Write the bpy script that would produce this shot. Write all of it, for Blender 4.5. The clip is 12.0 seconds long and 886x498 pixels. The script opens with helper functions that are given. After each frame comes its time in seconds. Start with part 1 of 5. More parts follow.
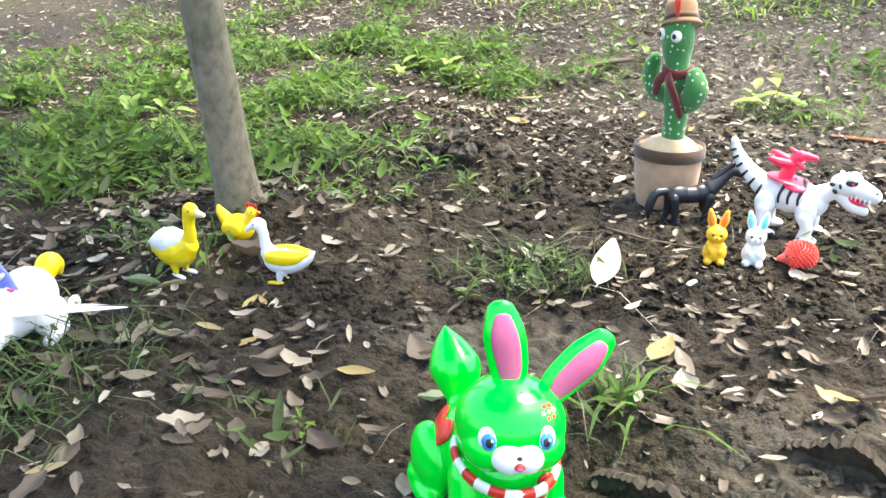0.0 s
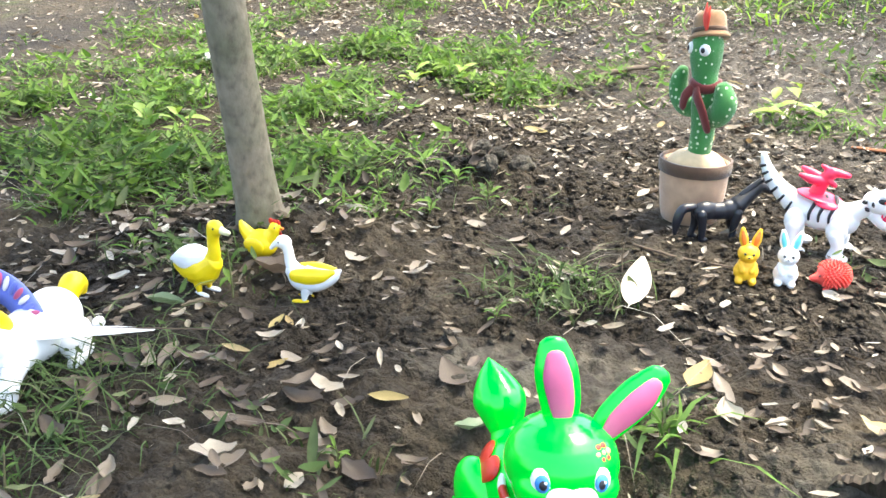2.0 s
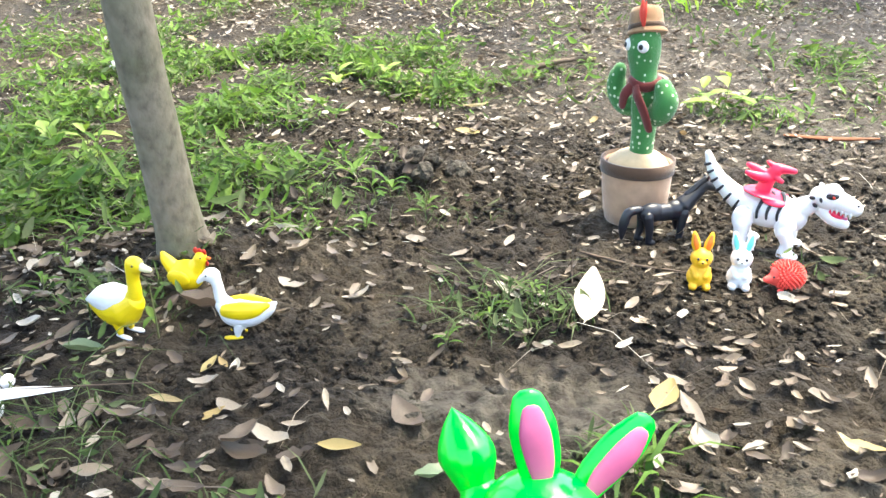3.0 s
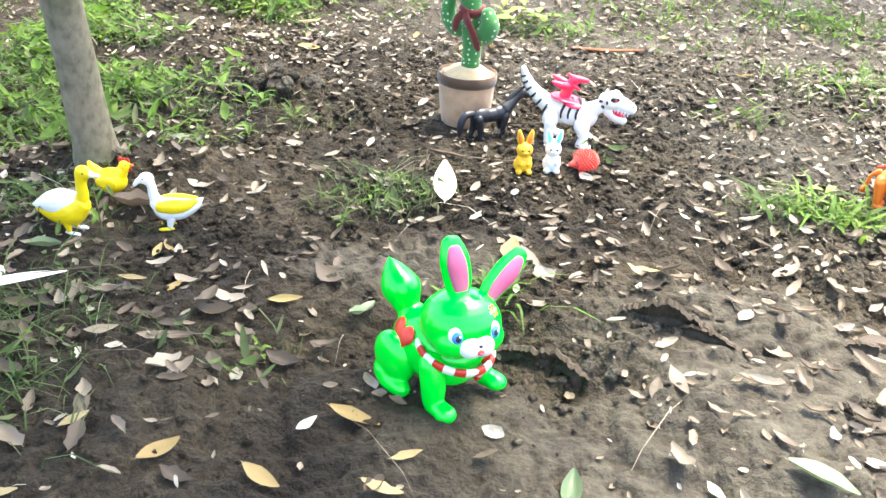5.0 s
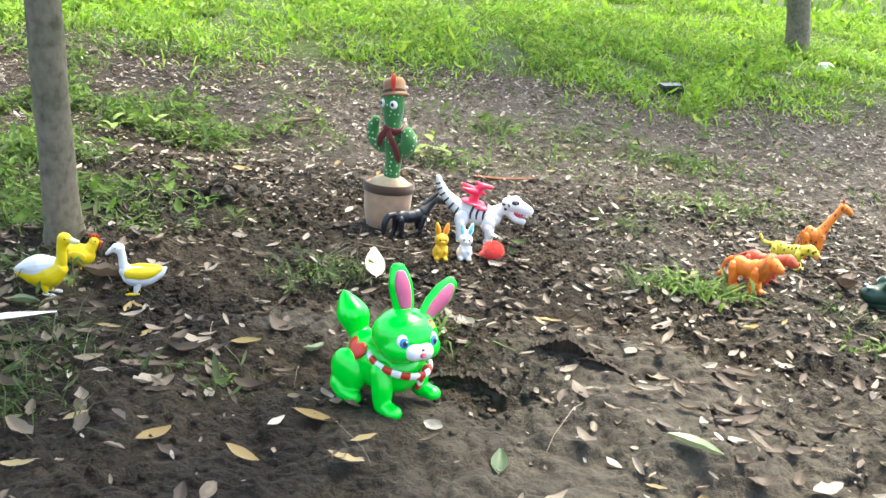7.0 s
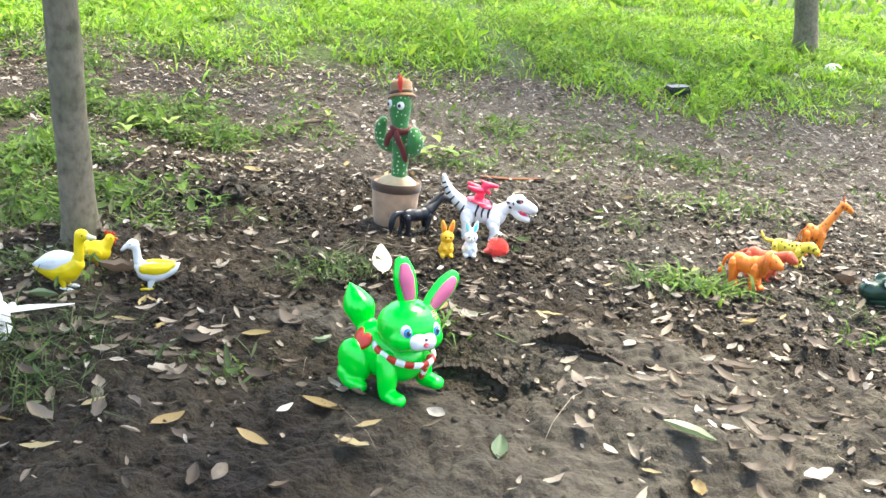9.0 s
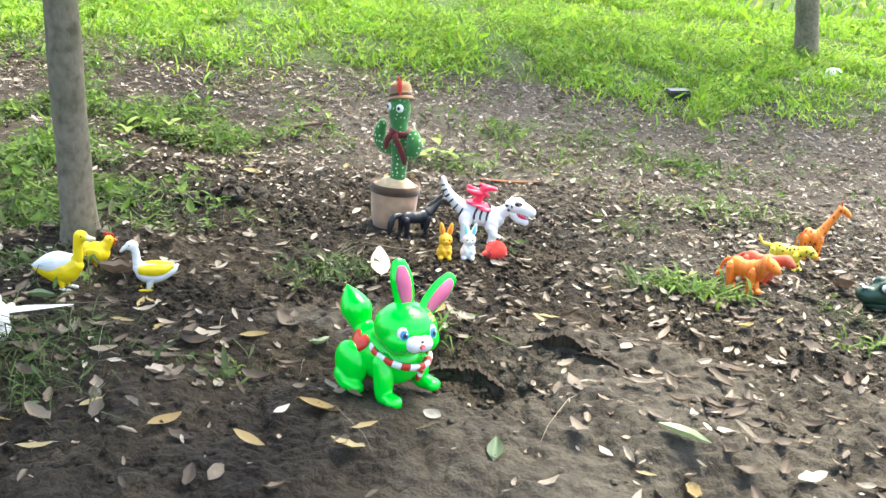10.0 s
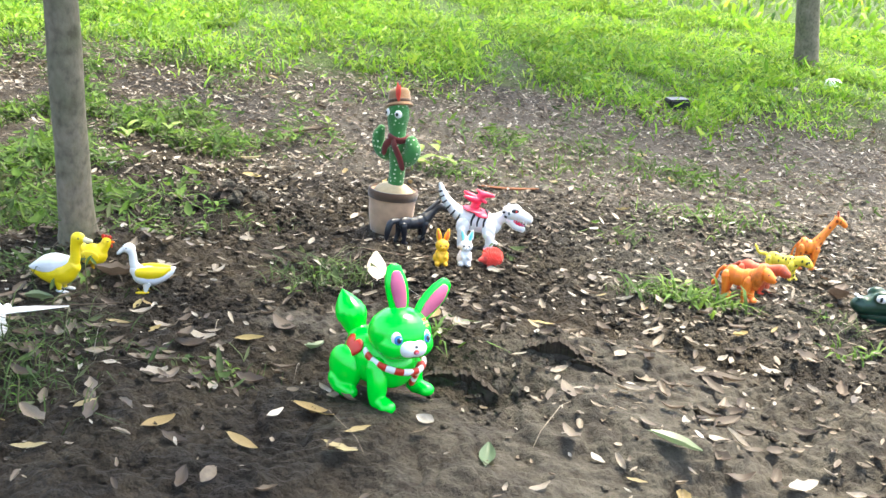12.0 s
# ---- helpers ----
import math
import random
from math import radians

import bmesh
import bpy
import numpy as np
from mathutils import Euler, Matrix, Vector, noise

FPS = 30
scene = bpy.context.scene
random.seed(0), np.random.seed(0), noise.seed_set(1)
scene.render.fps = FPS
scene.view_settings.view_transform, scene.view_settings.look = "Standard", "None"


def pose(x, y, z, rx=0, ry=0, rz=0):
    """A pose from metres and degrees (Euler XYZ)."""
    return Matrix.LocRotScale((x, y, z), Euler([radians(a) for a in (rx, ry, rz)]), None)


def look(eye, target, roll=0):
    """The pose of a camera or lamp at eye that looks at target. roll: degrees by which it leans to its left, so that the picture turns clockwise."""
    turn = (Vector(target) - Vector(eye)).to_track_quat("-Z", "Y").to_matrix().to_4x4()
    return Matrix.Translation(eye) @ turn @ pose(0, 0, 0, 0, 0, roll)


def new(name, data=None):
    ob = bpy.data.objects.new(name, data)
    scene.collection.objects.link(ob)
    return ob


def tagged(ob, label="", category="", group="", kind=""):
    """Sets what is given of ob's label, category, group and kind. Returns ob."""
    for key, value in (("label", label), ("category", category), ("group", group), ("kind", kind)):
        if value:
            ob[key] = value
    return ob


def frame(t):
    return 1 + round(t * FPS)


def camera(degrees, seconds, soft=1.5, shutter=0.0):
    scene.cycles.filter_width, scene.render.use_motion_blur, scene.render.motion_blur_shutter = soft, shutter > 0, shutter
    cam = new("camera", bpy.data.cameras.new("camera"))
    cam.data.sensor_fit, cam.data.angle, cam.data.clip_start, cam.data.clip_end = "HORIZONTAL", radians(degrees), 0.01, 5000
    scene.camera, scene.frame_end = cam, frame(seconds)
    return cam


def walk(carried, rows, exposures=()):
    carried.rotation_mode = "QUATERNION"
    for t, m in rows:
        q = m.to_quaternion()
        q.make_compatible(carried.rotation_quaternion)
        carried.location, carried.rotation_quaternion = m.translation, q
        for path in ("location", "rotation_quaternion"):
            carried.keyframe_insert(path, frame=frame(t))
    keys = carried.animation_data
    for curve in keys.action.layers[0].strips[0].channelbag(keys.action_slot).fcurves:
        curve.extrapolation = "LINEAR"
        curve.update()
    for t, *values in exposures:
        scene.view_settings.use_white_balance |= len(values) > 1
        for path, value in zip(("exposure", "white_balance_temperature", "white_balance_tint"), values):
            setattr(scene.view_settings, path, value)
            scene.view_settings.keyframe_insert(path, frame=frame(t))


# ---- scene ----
cam = camera(53.3, 12.0)
PATH = [
    (0, (0.196, -0.877, 0.454), (-0.48, 0.846, -0.304), 0.6),
    (0.5, (0.188, -0.883, 0.461), (-0.543, 0.814, -0.304), 0.7),
    (1, (0.18, -0.887, 0.461), (-0.547, 0.814, -0.299), 1.1),
    (1.5, (0.171, -0.885, 0.464), (-0.545, 0.821, -0.296), 1.2),
    (2, (0.152, -0.865, 0.469), (-0.521, 0.858, -0.292), 0.9),
    (2.5, (0.129, -0.833, 0.47), (-0.469, 0.918, -0.29), 0.4),
    (3, (0.107, -0.799, 0.477), (-0.404, 0.97, -0.304), -0.2),
    (3.5, (0.083, -0.83, 0.532), (-0.277, 0.931, -0.345), -0.1),
    (3.7, (0.072, -0.854, 0.559), (-0.216, 0.897, -0.363), 0.3),
    (5.3, (0.01, -1.136, 0.583), (0.045, 0.616, -0.38), 4.5),
    (5.5, (-0.002, -1.163, 0.565), (0.066, 0.613, -0.351), 4.9),
    (6, (-0.019, -1.24, 0.524), (0.114, 0.623, -0.191), 5.5),
    (6.5, (-0.023, -1.305, 0.516), (0.154, 0.593, -0.089), 5.9),
    (7, (-0.029, -1.35, 0.52), (0.173, 0.55, -0.071), 6.0),
    (9, (-0.021, -1.392, 0.521), (0.155, 0.512, -0.065), 5.7),
    (9.5, (-0.017, -1.397, 0.523), (0.156, 0.508, -0.061), 5.8),
    (10, (-0.016, -1.397, 0.523), (0.157, 0.509, -0.058), 5.9),
    (10.5, (-0.015, -1.399, 0.525), (0.158, 0.507, -0.054), 6.1),
    (11, (-0.013, -1.4, 0.525), (0.159, 0.508, -0.05), 6.3),
    (11.5, (-0.012, -1.401, 0.524), (0.161, 0.508, -0.047), 6.4),
    (12, (-0.01, -1.403, 0.525), (0.162, 0.507, -0.043), 6.5),
]
EXPOSURES = [(0, 2.58), (2.0, 2.7), (3.0, 2.76), (3.7, 2.76), (5.3, 2.95), (5.6, 2.88), (6.4, 2.32), (7.2, 2.27), (9.0, 2.42), (12.0, 2.42)]
walk(cam, [(t, look(eye, target, roll)) for t, eye, target, roll in PATH], [(t, e, 6650, 4) for t, e in EXPOSURES])

# ---- light: shade under an open, bright sky ----
SUN_EL, SUN_AZ = radians(70), radians(40)
world = bpy.data.worlds.new("world")
scene.world = world
world.use_nodes = True
wn = world.node_tree.nodes
sky = wn.new("ShaderNodeTexSky")
sky.sky_type, sky.sun_disc = "NISHITA", False
sky.sun_elevation, sky.sun_rotation = SUN_EL, SUN_AZ
sky.air_density, sky.dust_density, sky.ozone_density = 1.0, 5.0, 0.6
world.node_tree.links.new(sky.outputs[0], wn["Background"].inputs[0])
wn["Background"].inputs[1].default_value = 0.15
sun_data = bpy.data.lights.new("sun", "SUN")
sun_data.energy, sun_data.angle, sun_data.color = 1.4, radians(14), (1.0, 0.93, 0.78)
sun = new("sun", sun_data)
sun.matrix_world = look((10 * math.sin(SUN_AZ) * math.cos(SUN_EL), 10 * math.cos(SUN_AZ) * math.cos(SUN_EL), 10 * math.sin(SUN_EL)), (0, 0, 0))


# ---- materials ----
def mat(name, rough=0.6, metal=0.0, coat=0.0):
    m = bpy.data.materials.new(name)
    m.use_nodes = True
    b = m.node_tree.nodes["Principled BSDF"]
    b.inputs["Roughness"].default_value = rough
    b.inputs["Metallic"].default_value = metal
    b.inputs["Coat Weight"].default_value = coat
    return m, m.node_tree.nodes, m.node_tree.links, b


def noise_node(n, l, scale, detail=4.0, rough=0.55, coords="Object"):
    tc = n.new("ShaderNodeTexCoord")
    t = n.new("ShaderNodeTexNoise")
    t.inputs["Scale"].default_value, t.inputs["Detail"].default_value, t.inputs["Roughness"].default_value = scale, detail, rough
    l.new(tc.outputs[coords], t.inputs["Vector"])
    return t


def ramp(n, l, src, stops):
    r = n.new("ShaderNodeValToRGB")
    e = r.color_ramp.elements
    while len(e) < len(stops):
        e.new(0.5)
    for k, (p, c) in zip(e, stops):
        k.position, k.color = p, (*c, 1)
    l.new(src, r.inputs["Fac"])
    return r


def mixed(n, l, fac, a, b, mode="MIX"):
    x = n.new("ShaderNodeMix")
    x.data_type, x.blend_type = "RGBA", mode
    for sock, v in ((x.inputs[0], fac), (x.inputs[6], a), (x.inputs[7], b)):
        if hasattr(v, "is_output"):
            l.new(v, sock)
        else:
            sock.default_value = v if isinstance(v, float) else (*v, 1)
    return x.outputs[2]


def bump(n, l, b, height, strength=0.3, distance=0.002):
    k = n.new("ShaderNodeBump")
    k.inputs["Strength"].default_value, k.inputs["Distance"].default_value = strength, distance
    l.new(height, k.inputs["Height"])
    l.new(k.outputs[0], b.inputs["Normal"])


def plastic(name, c, rough=0.3, dirt=0.12, coat=0.0, scale=60.0):
    """Moulded toy plastic: a little uneven in tone, with faint dust and ripple."""
    m, n, l, b = mat(name, rough, coat=coat)
    t = noise_node(n, l, scale)
    dark = tuple(v * (1 - dirt) * 0.97 for v in c)
    r = ramp(n, l, t.outputs["Fac"], [(0.3, dark), (0.65, c)])
    l.new(r.outputs[0], b.inputs["Base Color"])
    g = noise_node(n, l, scale * 6, 3)
    rr = n.new("ShaderNodeMapRange")
    rr.inputs["To Min"].default_value, rr.inputs["To Max"].default_value = rough * 0.8, min(1, rough * 1.35)
    l.new(g.outputs["Fac"], rr.inputs["Value"])
    l.new(rr.outputs[0], b.inputs["Roughness"])
    bump(n, l, b, t.outputs["Fac"], 0.15, 0.001)
    return m


def spotted(name, base, spot, scale, size, rough=0.4, zmin=-9.0, fabric=False):
    """Plastic or plush with round spots."""
    m, n, l, b = mat(name, rough)
    tc = n.new("ShaderNodeTexCoord")
    v = n.new("ShaderNodeTexVoronoi")
    v.inputs["Scale"].default_value, v.inputs["Randomness"].default_value = scale, 0.55
    l.new(tc.outputs["Object"], v.inputs["Vector"])
    r = ramp(n, l, v.outputs["Distance"], [(size, (1, 1, 1)), (size + 0.05, (0, 0, 0))])
    t = noise_node(n, l, 90 if not fabric else 40)
    tone = ramp(n, l, t.outputs["Fac"], [(0.3, tuple(0.8 * k for k in base)), (0.7, base)])
    col = mixed(n, l, r.outputs[0], tone.outputs[0], spot)
    l.new(col, b.inputs["Base Color"])
    if fabric:
        f = noise_node(n, l, 900, 3)
        bump(n, l, b, f.outputs["Fac"], 0.6, 0.002)
        b.inputs["Sheen Weight"].default_value = 0.3
    else:
        bump(n, l, b, t.outputs["Fac"], 0.2, 0.001)
    return m


def cloth(name, c, rough=0.95, scale=700.0):
    m, n, l, b = mat(name, rough)
    t = noise_node(n, l, 45)
    r = ramp(n, l, t.outputs["Fac"], [(0.3, tuple(0.75 * k for k in c)), (0.7, c)])
    l.new(r.outputs[0], b.inputs["Base Color"])
    f = noise_node(n, l, scale, 3)
    bump(n, l, b, f.outputs["Fac"], 0.5, 0.0015)
    b.inputs["Sheen Weight"].default_value = 0.3
    return m


def leafy(name, colors, rough=0.6, vein=0.5, trans=0.25, grain=70, gloss=0.5):
    """Leaf material: the tone differs from piece to piece."""
    m, n, l, b = mat(name, rough)
    b.inputs["Specular IOR Level"].default_value = gloss
    info = n.new("ShaderNodeObjectInfo")
    geo = n.new("ShaderNodeNewGeometry")
    add = n.new("ShaderNodeMath")
    add.operation = "ADD"
    l.new(info.outputs["Random"], add.inputs[0])
    l.new(geo.outputs["Random Per Island"], add.inputs[1])
    fr = n.new("ShaderNodeMath")
    fr.operation = "FRACT"
    l.new(add.outputs[0], fr.inputs[0])
    k = len(colors)
    r = ramp(n, l, fr.outputs[0], [(i / max(1, k - 1), c) for i, c in enumerate(colors)])
    t = noise_node(n, l, grain, 4)
    v = ramp(n, l, t.outputs["Fac"], [(0.25, (1 - vein, 1 - vein, 1 - vein)), (0.7, (1, 1, 1))])
    col = mixed(n, l, 1.0, r.outputs[0], v.outputs[0], "MULTIPLY")
    l.new(col, b.inputs["Base Color"])
    tr = n.new("ShaderNodeBsdfTranslucent")
    l.new(col, tr.inputs["Color"])
    ms = n.new("ShaderNodeMixShader")
    ms.inputs[0].default_value = trans
    l.new(b.outputs[0], ms.inputs[1])
    l.new(tr.outputs[0], ms.inputs[2])
    l.new(ms.outputs[0], n["Material Output"].inputs["Surface"])
    return m


def soil_material():
    m, n, l, b = mat("soil", 0.92)
    big = noise_node(n, l, 2.6, 5, 0.6)
    mid = noise_node(n, l, 24, 6, 0.65)
    fine = noise_node(n, l, 210, 4, 0.7)
    base = ramp(n, l, big.outputs["Fac"], [(0.36, (0.016, 0.012, 0.009)), (0.62, (0.082, 0.068, 0.048))])
    clod = ramp(n, l, mid.outputs["Fac"], [(0.32, (0.45, 0.42, 0.4)), (0.66, (1.2, 1.15, 1.1))])
    grit = ramp(n, l, fine.outputs["Fac"], [(0.3, (0.7, 0.7, 0.7)), (0.75, (1.2, 1.2, 1.2))])
    c = mixed(n, l, 1.0, base.outputs[0], clod.outputs[0], "MULTIPLY")
    c = mixed(n, l, 1.0, c, grit.outputs[0], "MULTIPLY")
    tc = n.new("ShaderNodeTexCoord")

    def zone(cx, cy, rx, ry):
        """1 inside an uneven patch of ground, 0 outside."""
        mp = n.new("ShaderNodeMapping")
        mp.inputs["Location"].default_value, mp.inputs["Scale"].default_value = (-cx / rx, -cy / ry, 0), (1 / rx, 1 / ry, 0)
        l.new(tc.outputs["Object"], mp.inputs["Vector"])
        ln = n.new("ShaderNodeVectorMath")
        ln.operation = "LENGTH"
        l.new(mp.outputs[0], ln.inputs[0])
        wob = n.new("ShaderNodeMath")
        wob.operation = "MULTIPLY_ADD"
        l.new(mid2.outputs["Fac"], wob.inputs[0])
        wob.inputs[1].default_value = 0.9
        l.new(ln.outputs["Value"], wob.inputs[2])
        mr = n.new("ShaderNodeMapRange")
        mr.inputs["From Min"].default_value, mr.inputs["From Max"].default_value = 1.6, 1.1
        mr.inputs["To Min"].default_value, mr.inputs["To Max"].default_value = 0, 1
        l.new(wob.outputs[0], mr.inputs["Value"])
        return mr.outputs[0]

    mid2 = noise_node(n, l, 9, 5, 0.6)
    front = zone(0.50, -0.52, 0.52, 0.30)
    dip = zone(-0.02, -0.06, 0.17, 0.09)
    ledge = zone(0.42, -0.24, 0.28, 0.16)
    big_clay = n.new("ShaderNodeMath")
    big_clay.operation = "MAXIMUM"
    l.new(front, big_clay.inputs[0])
    l.new(dip, big_clay.inputs[1])
    clay = n.new("ShaderNodeMath")
    clay.operation = "MAXIMUM"
    l.new(big_clay.outputs[0], clay.inputs[0])
    l.new(ledge, clay.inputs[1])
    tone = ramp(n, l, mid.outputs["Fac"], [(0.3, (0.038, 0.032, 0.026)), (0.7, (0.085, 0.076, 0.059))])
    streak = noise_node(n, l, 46, 5, 0.65)
    worn = ramp(n, l, streak.outputs["Fac"], [(0.36, (0.55, 0.52, 0.5)), (0.5, (1, 1, 1)), (0.7, (1.25, 1.25, 1.25))])
    crusty = mixed(n, l, 1.0, tone.outputs[0], worn.outputs[0], "MULTIPLY")
    c = mixed(n, l, clay.outputs[0], c, crusty)
    tone_right = ramp(n, l, mid.outputs["Fac"], [(0.3, (0.040, 0.034, 0.027)), (0.7, (0.096, 0.086, 0.067))])
    # Pale dry soil at the back right, lifted further to stand in for haze
    hazy_soil = ramp(n, l, mid.outputs["Fac"], [(0.3, (0.05, 0.040, 0.033)), (0.7, (0.128, 0.113, 0.089))])
    c = mixed(n, l, zone(1.1, 1.55, 1.5, 0.95), c, hazy_soil.outputs[0])
    c = mixed(n, l, zone(1.0, 0.35, 0.65, 0.55), c, tone_right.outputs[0])
    sep = n.new("ShaderNodeSeparateXYZ")
    l.new(tc.outputs["Object"], sep.inputs[0])
    edge = n.new("ShaderNodeMath")
    edge.operation = "MULTIPLY_ADD"
    l.new(big.outputs["Fac"], edge.inputs[0])
    edge.inputs[1].default_value = 2.0
    l.new(sep.outputs["Y"], edge.inputs[2])
    cover = n.new("ShaderNodeMapRange")
    cover.inputs["From Min"].default_value, cover.inputs["From Max"].default_value = 3.35, 4.1
    l.new(edge.outputs[0], cover.inputs["Value"])
    sward = ramp(n, l, mid.outputs["Fac"], [(0.35, (0.035, 0.06, 0.015)), (0.65, (0.09, 0.15, 0.025))])
    c = mixed(n, l, cover.outputs[0], c, sward.outputs[0])
    c = mixed(n, l, zone(0.3, 0.3, 5.0, 4.6), sward.outputs[0], c)
    l.new(c, b.inputs["Base Color"])
    damp = n.new("ShaderNodeMapRange")
    damp.inputs["From Min"].default_value, damp.inputs["From Max"].default_value = 0.35, 0.65
    damp.inputs["To Min"].default_value, damp.inputs["To Max"].default_value = 0.78, 0.95
    b.inputs["Specular IOR Level"].default_value = 0.25
    l.new(big.outputs["Fac"], damp.inputs["Value"])
    l.new(damp.outputs[0], b.inputs["Roughness"])
    h = n.new("ShaderNodeMath")
    h.operation = "ADD"
    tv = n.new("ShaderNodeTexVoronoi")
    tv.inputs["Scale"].default_value, tv.inputs["Detail"].default_value = 80, 2
    l.new(tc.outputs["Object"], tv.inputs["Vector"])
    inv = n.new("ShaderNodeMath")
    inv.operation = "MULTIPLY_ADD"
    l.new(tv.outputs["Distance"], inv.inputs[0])
    inv.inputs[1].default_value = -0.9
    l.new(mid.outputs["Fac"], inv.inputs[2])
    l.new(inv.outputs[0], h.inputs[0])
    l.new(fine.outputs["Fac"], h.inputs[1])
    # thin layers of dried mud broken into ledges
    wide = n.new("ShaderNodeMapping")
    wide.inputs["Scale"].default_value = (0.55, 1.35, 1)
    l.new(tc.outputs["Object"], wide.inputs["Vector"])
    lay = n.new("ShaderNodeTexNoise")
    lay.inputs["Scale"].default_value, lay.inputs["Detail"].default_value, lay.inputs["Roughness"].default_value = 17, 5, 0.62
    l.new(wide.outputs[0], lay.inputs["Vector"])
    snap = n.new("ShaderNodeMath")
    snap.operation = "SNAP"
    snap.inputs[1].default_value = 0.055
    l.new(lay.outputs["Fac"], snap.inputs[0])
    tall = n.new("ShaderNodeMath")
    tall.operation = "MULTIPLY"
    tall.inputs[1].default_value = 7.0
    l.new(snap.outputs[0], tall.inputs[0])
    layered = n.new("ShaderNodeMath")
    layered.operation = "MULTIPLY_ADD"
    l.new(tall.outputs[0], layered.inputs[0])
    l.new(clay.outputs[0], layered.inputs[1])
    l.new(h.outputs[0], layered.inputs[2])
    bump(n, l, b, layered.outputs[0], 1.0, 0.010)
    soft = n.new("ShaderNodeMapRange")
    soft.inputs["To Min"].default_value, soft.inputs["To Max"].default_value = 1.0, 0.55
    l.new(clay.outputs[0], soft.inputs["Value"])
    l.new(soft.outputs[0], [k for k in n if k.type == "BUMP"][0].inputs["Strength"])
    return m


def bark_material():
    m, n, l, b = mat("bark", 0.9)
    tc = n.new("ShaderNodeTexCoord")
    mp = n.new("ShaderNodeMapping")
    mp.inputs["Scale"].default_value = (1, 1, 0.75)
    l.new(tc.outputs["Object"], mp.inputs["Vector"])
    t = n.new("ShaderNodeTexNoise")
    t.inputs["Scale"].default_value, t.inputs["Detail"].default_value = 80, 8
    l.new(mp.outputs[0], t.inputs["Vector"])
    big = noise_node(n, l, 14, 4)
    a = ramp(n, l, t.outputs["Fac"], [(0.3, (0.12, 0.102, 0.078)), (0.52, (0.19, 0.165, 0.13)), (0.8, (0.25, 0.222, 0.18))])
    g = ramp(n, l, big.outputs["Fac"], [(0.38, (1.1, 1.06, 1.0)), (0.68, (0.66, 0.72, 0.56))])
    l.new(mixed(n, l, 1.0, a.outputs[0], g.outputs[0], "MULTIPLY"), b.inputs["Base Color"])
    bump(n, l, b, t.outputs["Fac"], 0.7, 0.004)
    return m


SOIL, BARK = soil_material(), bark_material()
DRY = leafy("dry_leaf", [(0.11, 0.082, 0.058), (0.25, 0.195, 0.135), (0.40, 0.345, 0.27), (0.15, 0.112, 0.08), (0.29, 0.235, 0.175), (0.60, 0.555, 0.48), (0.19, 0.145, 0.10), (0.33, 0.27, 0.20)], 0.42, 0.5, 0.2, 130)
YELLOW_LEAF = leafy("yellow_leaf", [(0.42, 0.33, 0.13), (0.33, 0.23, 0.09), (0.46, 0.40, 0.22), (0.28, 0.18, 0.08)], 0.65, 0.5, 0.25, 110)
PALE_LEAF = leafy("pale_leaf", [(0.62, 0.53, 0.42), (0.66, 0.57, 0.46)], 0.6, 0.2)
BROWN_LEAF = leafy("brown_leaf", [(0.095, 0.068, 0.05), (0.15, 0.112, 0.08), (0.065, 0.048, 0.037), (0.19, 0.14, 0.10)], 0.55)
GREEN_LEAF = leafy("green_leaf", [(0.07, 0.15, 0.022), (0.135, 0.25, 0.035), (0.055, 0.115, 0.025), (0.18, 0.285, 0.05), (0.09, 0.18, 0.035)], 0.62, 0.4, 0.38, 70, 0.2)
GREY_GREEN = leafy("grey_green_leaf", [(0.13, 0.19, 0.10), (0.16, 0.22, 0.12)], 0.4, 0.3)
# Far grass, greens raised to put the meadow's sunlight into the colour
GRASS = leafy("grass", [(0.18, 0.40, 0.025), (0.31, 0.54, 0.04), (0.07, 0.18, 0.025), (0.41, 0.58, 0.07), (0.12, 0.30, 0.025)], 0.5, 0.55, 0.5, 3.0, 0.35)
# Near grass in shade: the same greens darkened and dulled in the colour
SHADED_GRASS = leafy("shaded_grass", [(0.07, 0.12, 0.035), (0.115, 0.17, 0.055), (0.05, 0.09, 0.03), (0.16, 0.185, 0.09)], 0.7, 0.4, 0.3, 70, 0.2)
LIME_LEAF = leafy("lime_leaf", [(0.20, 0.31, 0.035), (0.27, 0.36, 0.05), (0.16, 0.27, 0.035)], 0.5, 0.3, 0.35)
STEM = leafy("stem", [(0.2, 0.17, 0.09), (0.14, 0.18, 0.06)], 0.7)
# Mud and bark crust, darker than the soil to carry shadow under the ledges
SHADED_CRUST = leafy("shaded_crust", [(0.05, 0.038, 0.029), (0.085, 0.066, 0.05), (0.036, 0.028, 0.021)], 0.8, 0.6, 0.0, 160, 0.25)
RUST_BARK = leafy("rust_bark", [(0.24, 0.10, 0.05), (0.30, 0.13, 0.06)], 0.8, 0.5, 0.0, 90, 0.2)
TWIG = leafy("twig", [(0.13, 0.095, 0.07), (0.2, 0.15, 0.11)], 0.85)

P_GREEN = plastic("green_plastic", (0.0, 0.74, 0.035), 0.14, 0.03, 0.3)
P_PINK = plastic("pink_plastic", (0.56, 0.11, 0.24), 0.4, 0.06)
P_WHITE = plastic("white_plastic", (0.82, 0.82, 0.84), 0.35, 0.06)
P_RED = plastic("red_plastic", (0.55, 0.03, 0.015), 0.3, 0.1)
P_SCARLET = plastic("scarlet_plastic", (0.85, 0.03, 0.10), 0.35, 0.08)
P_CORAL = plastic("coral_rubber", (0.92, 0.10, 0.08), 0.5, 0.08)
P_BLACK = plastic("black_plastic", (0.012, 0.014, 0.022), 0.35, 0.2)
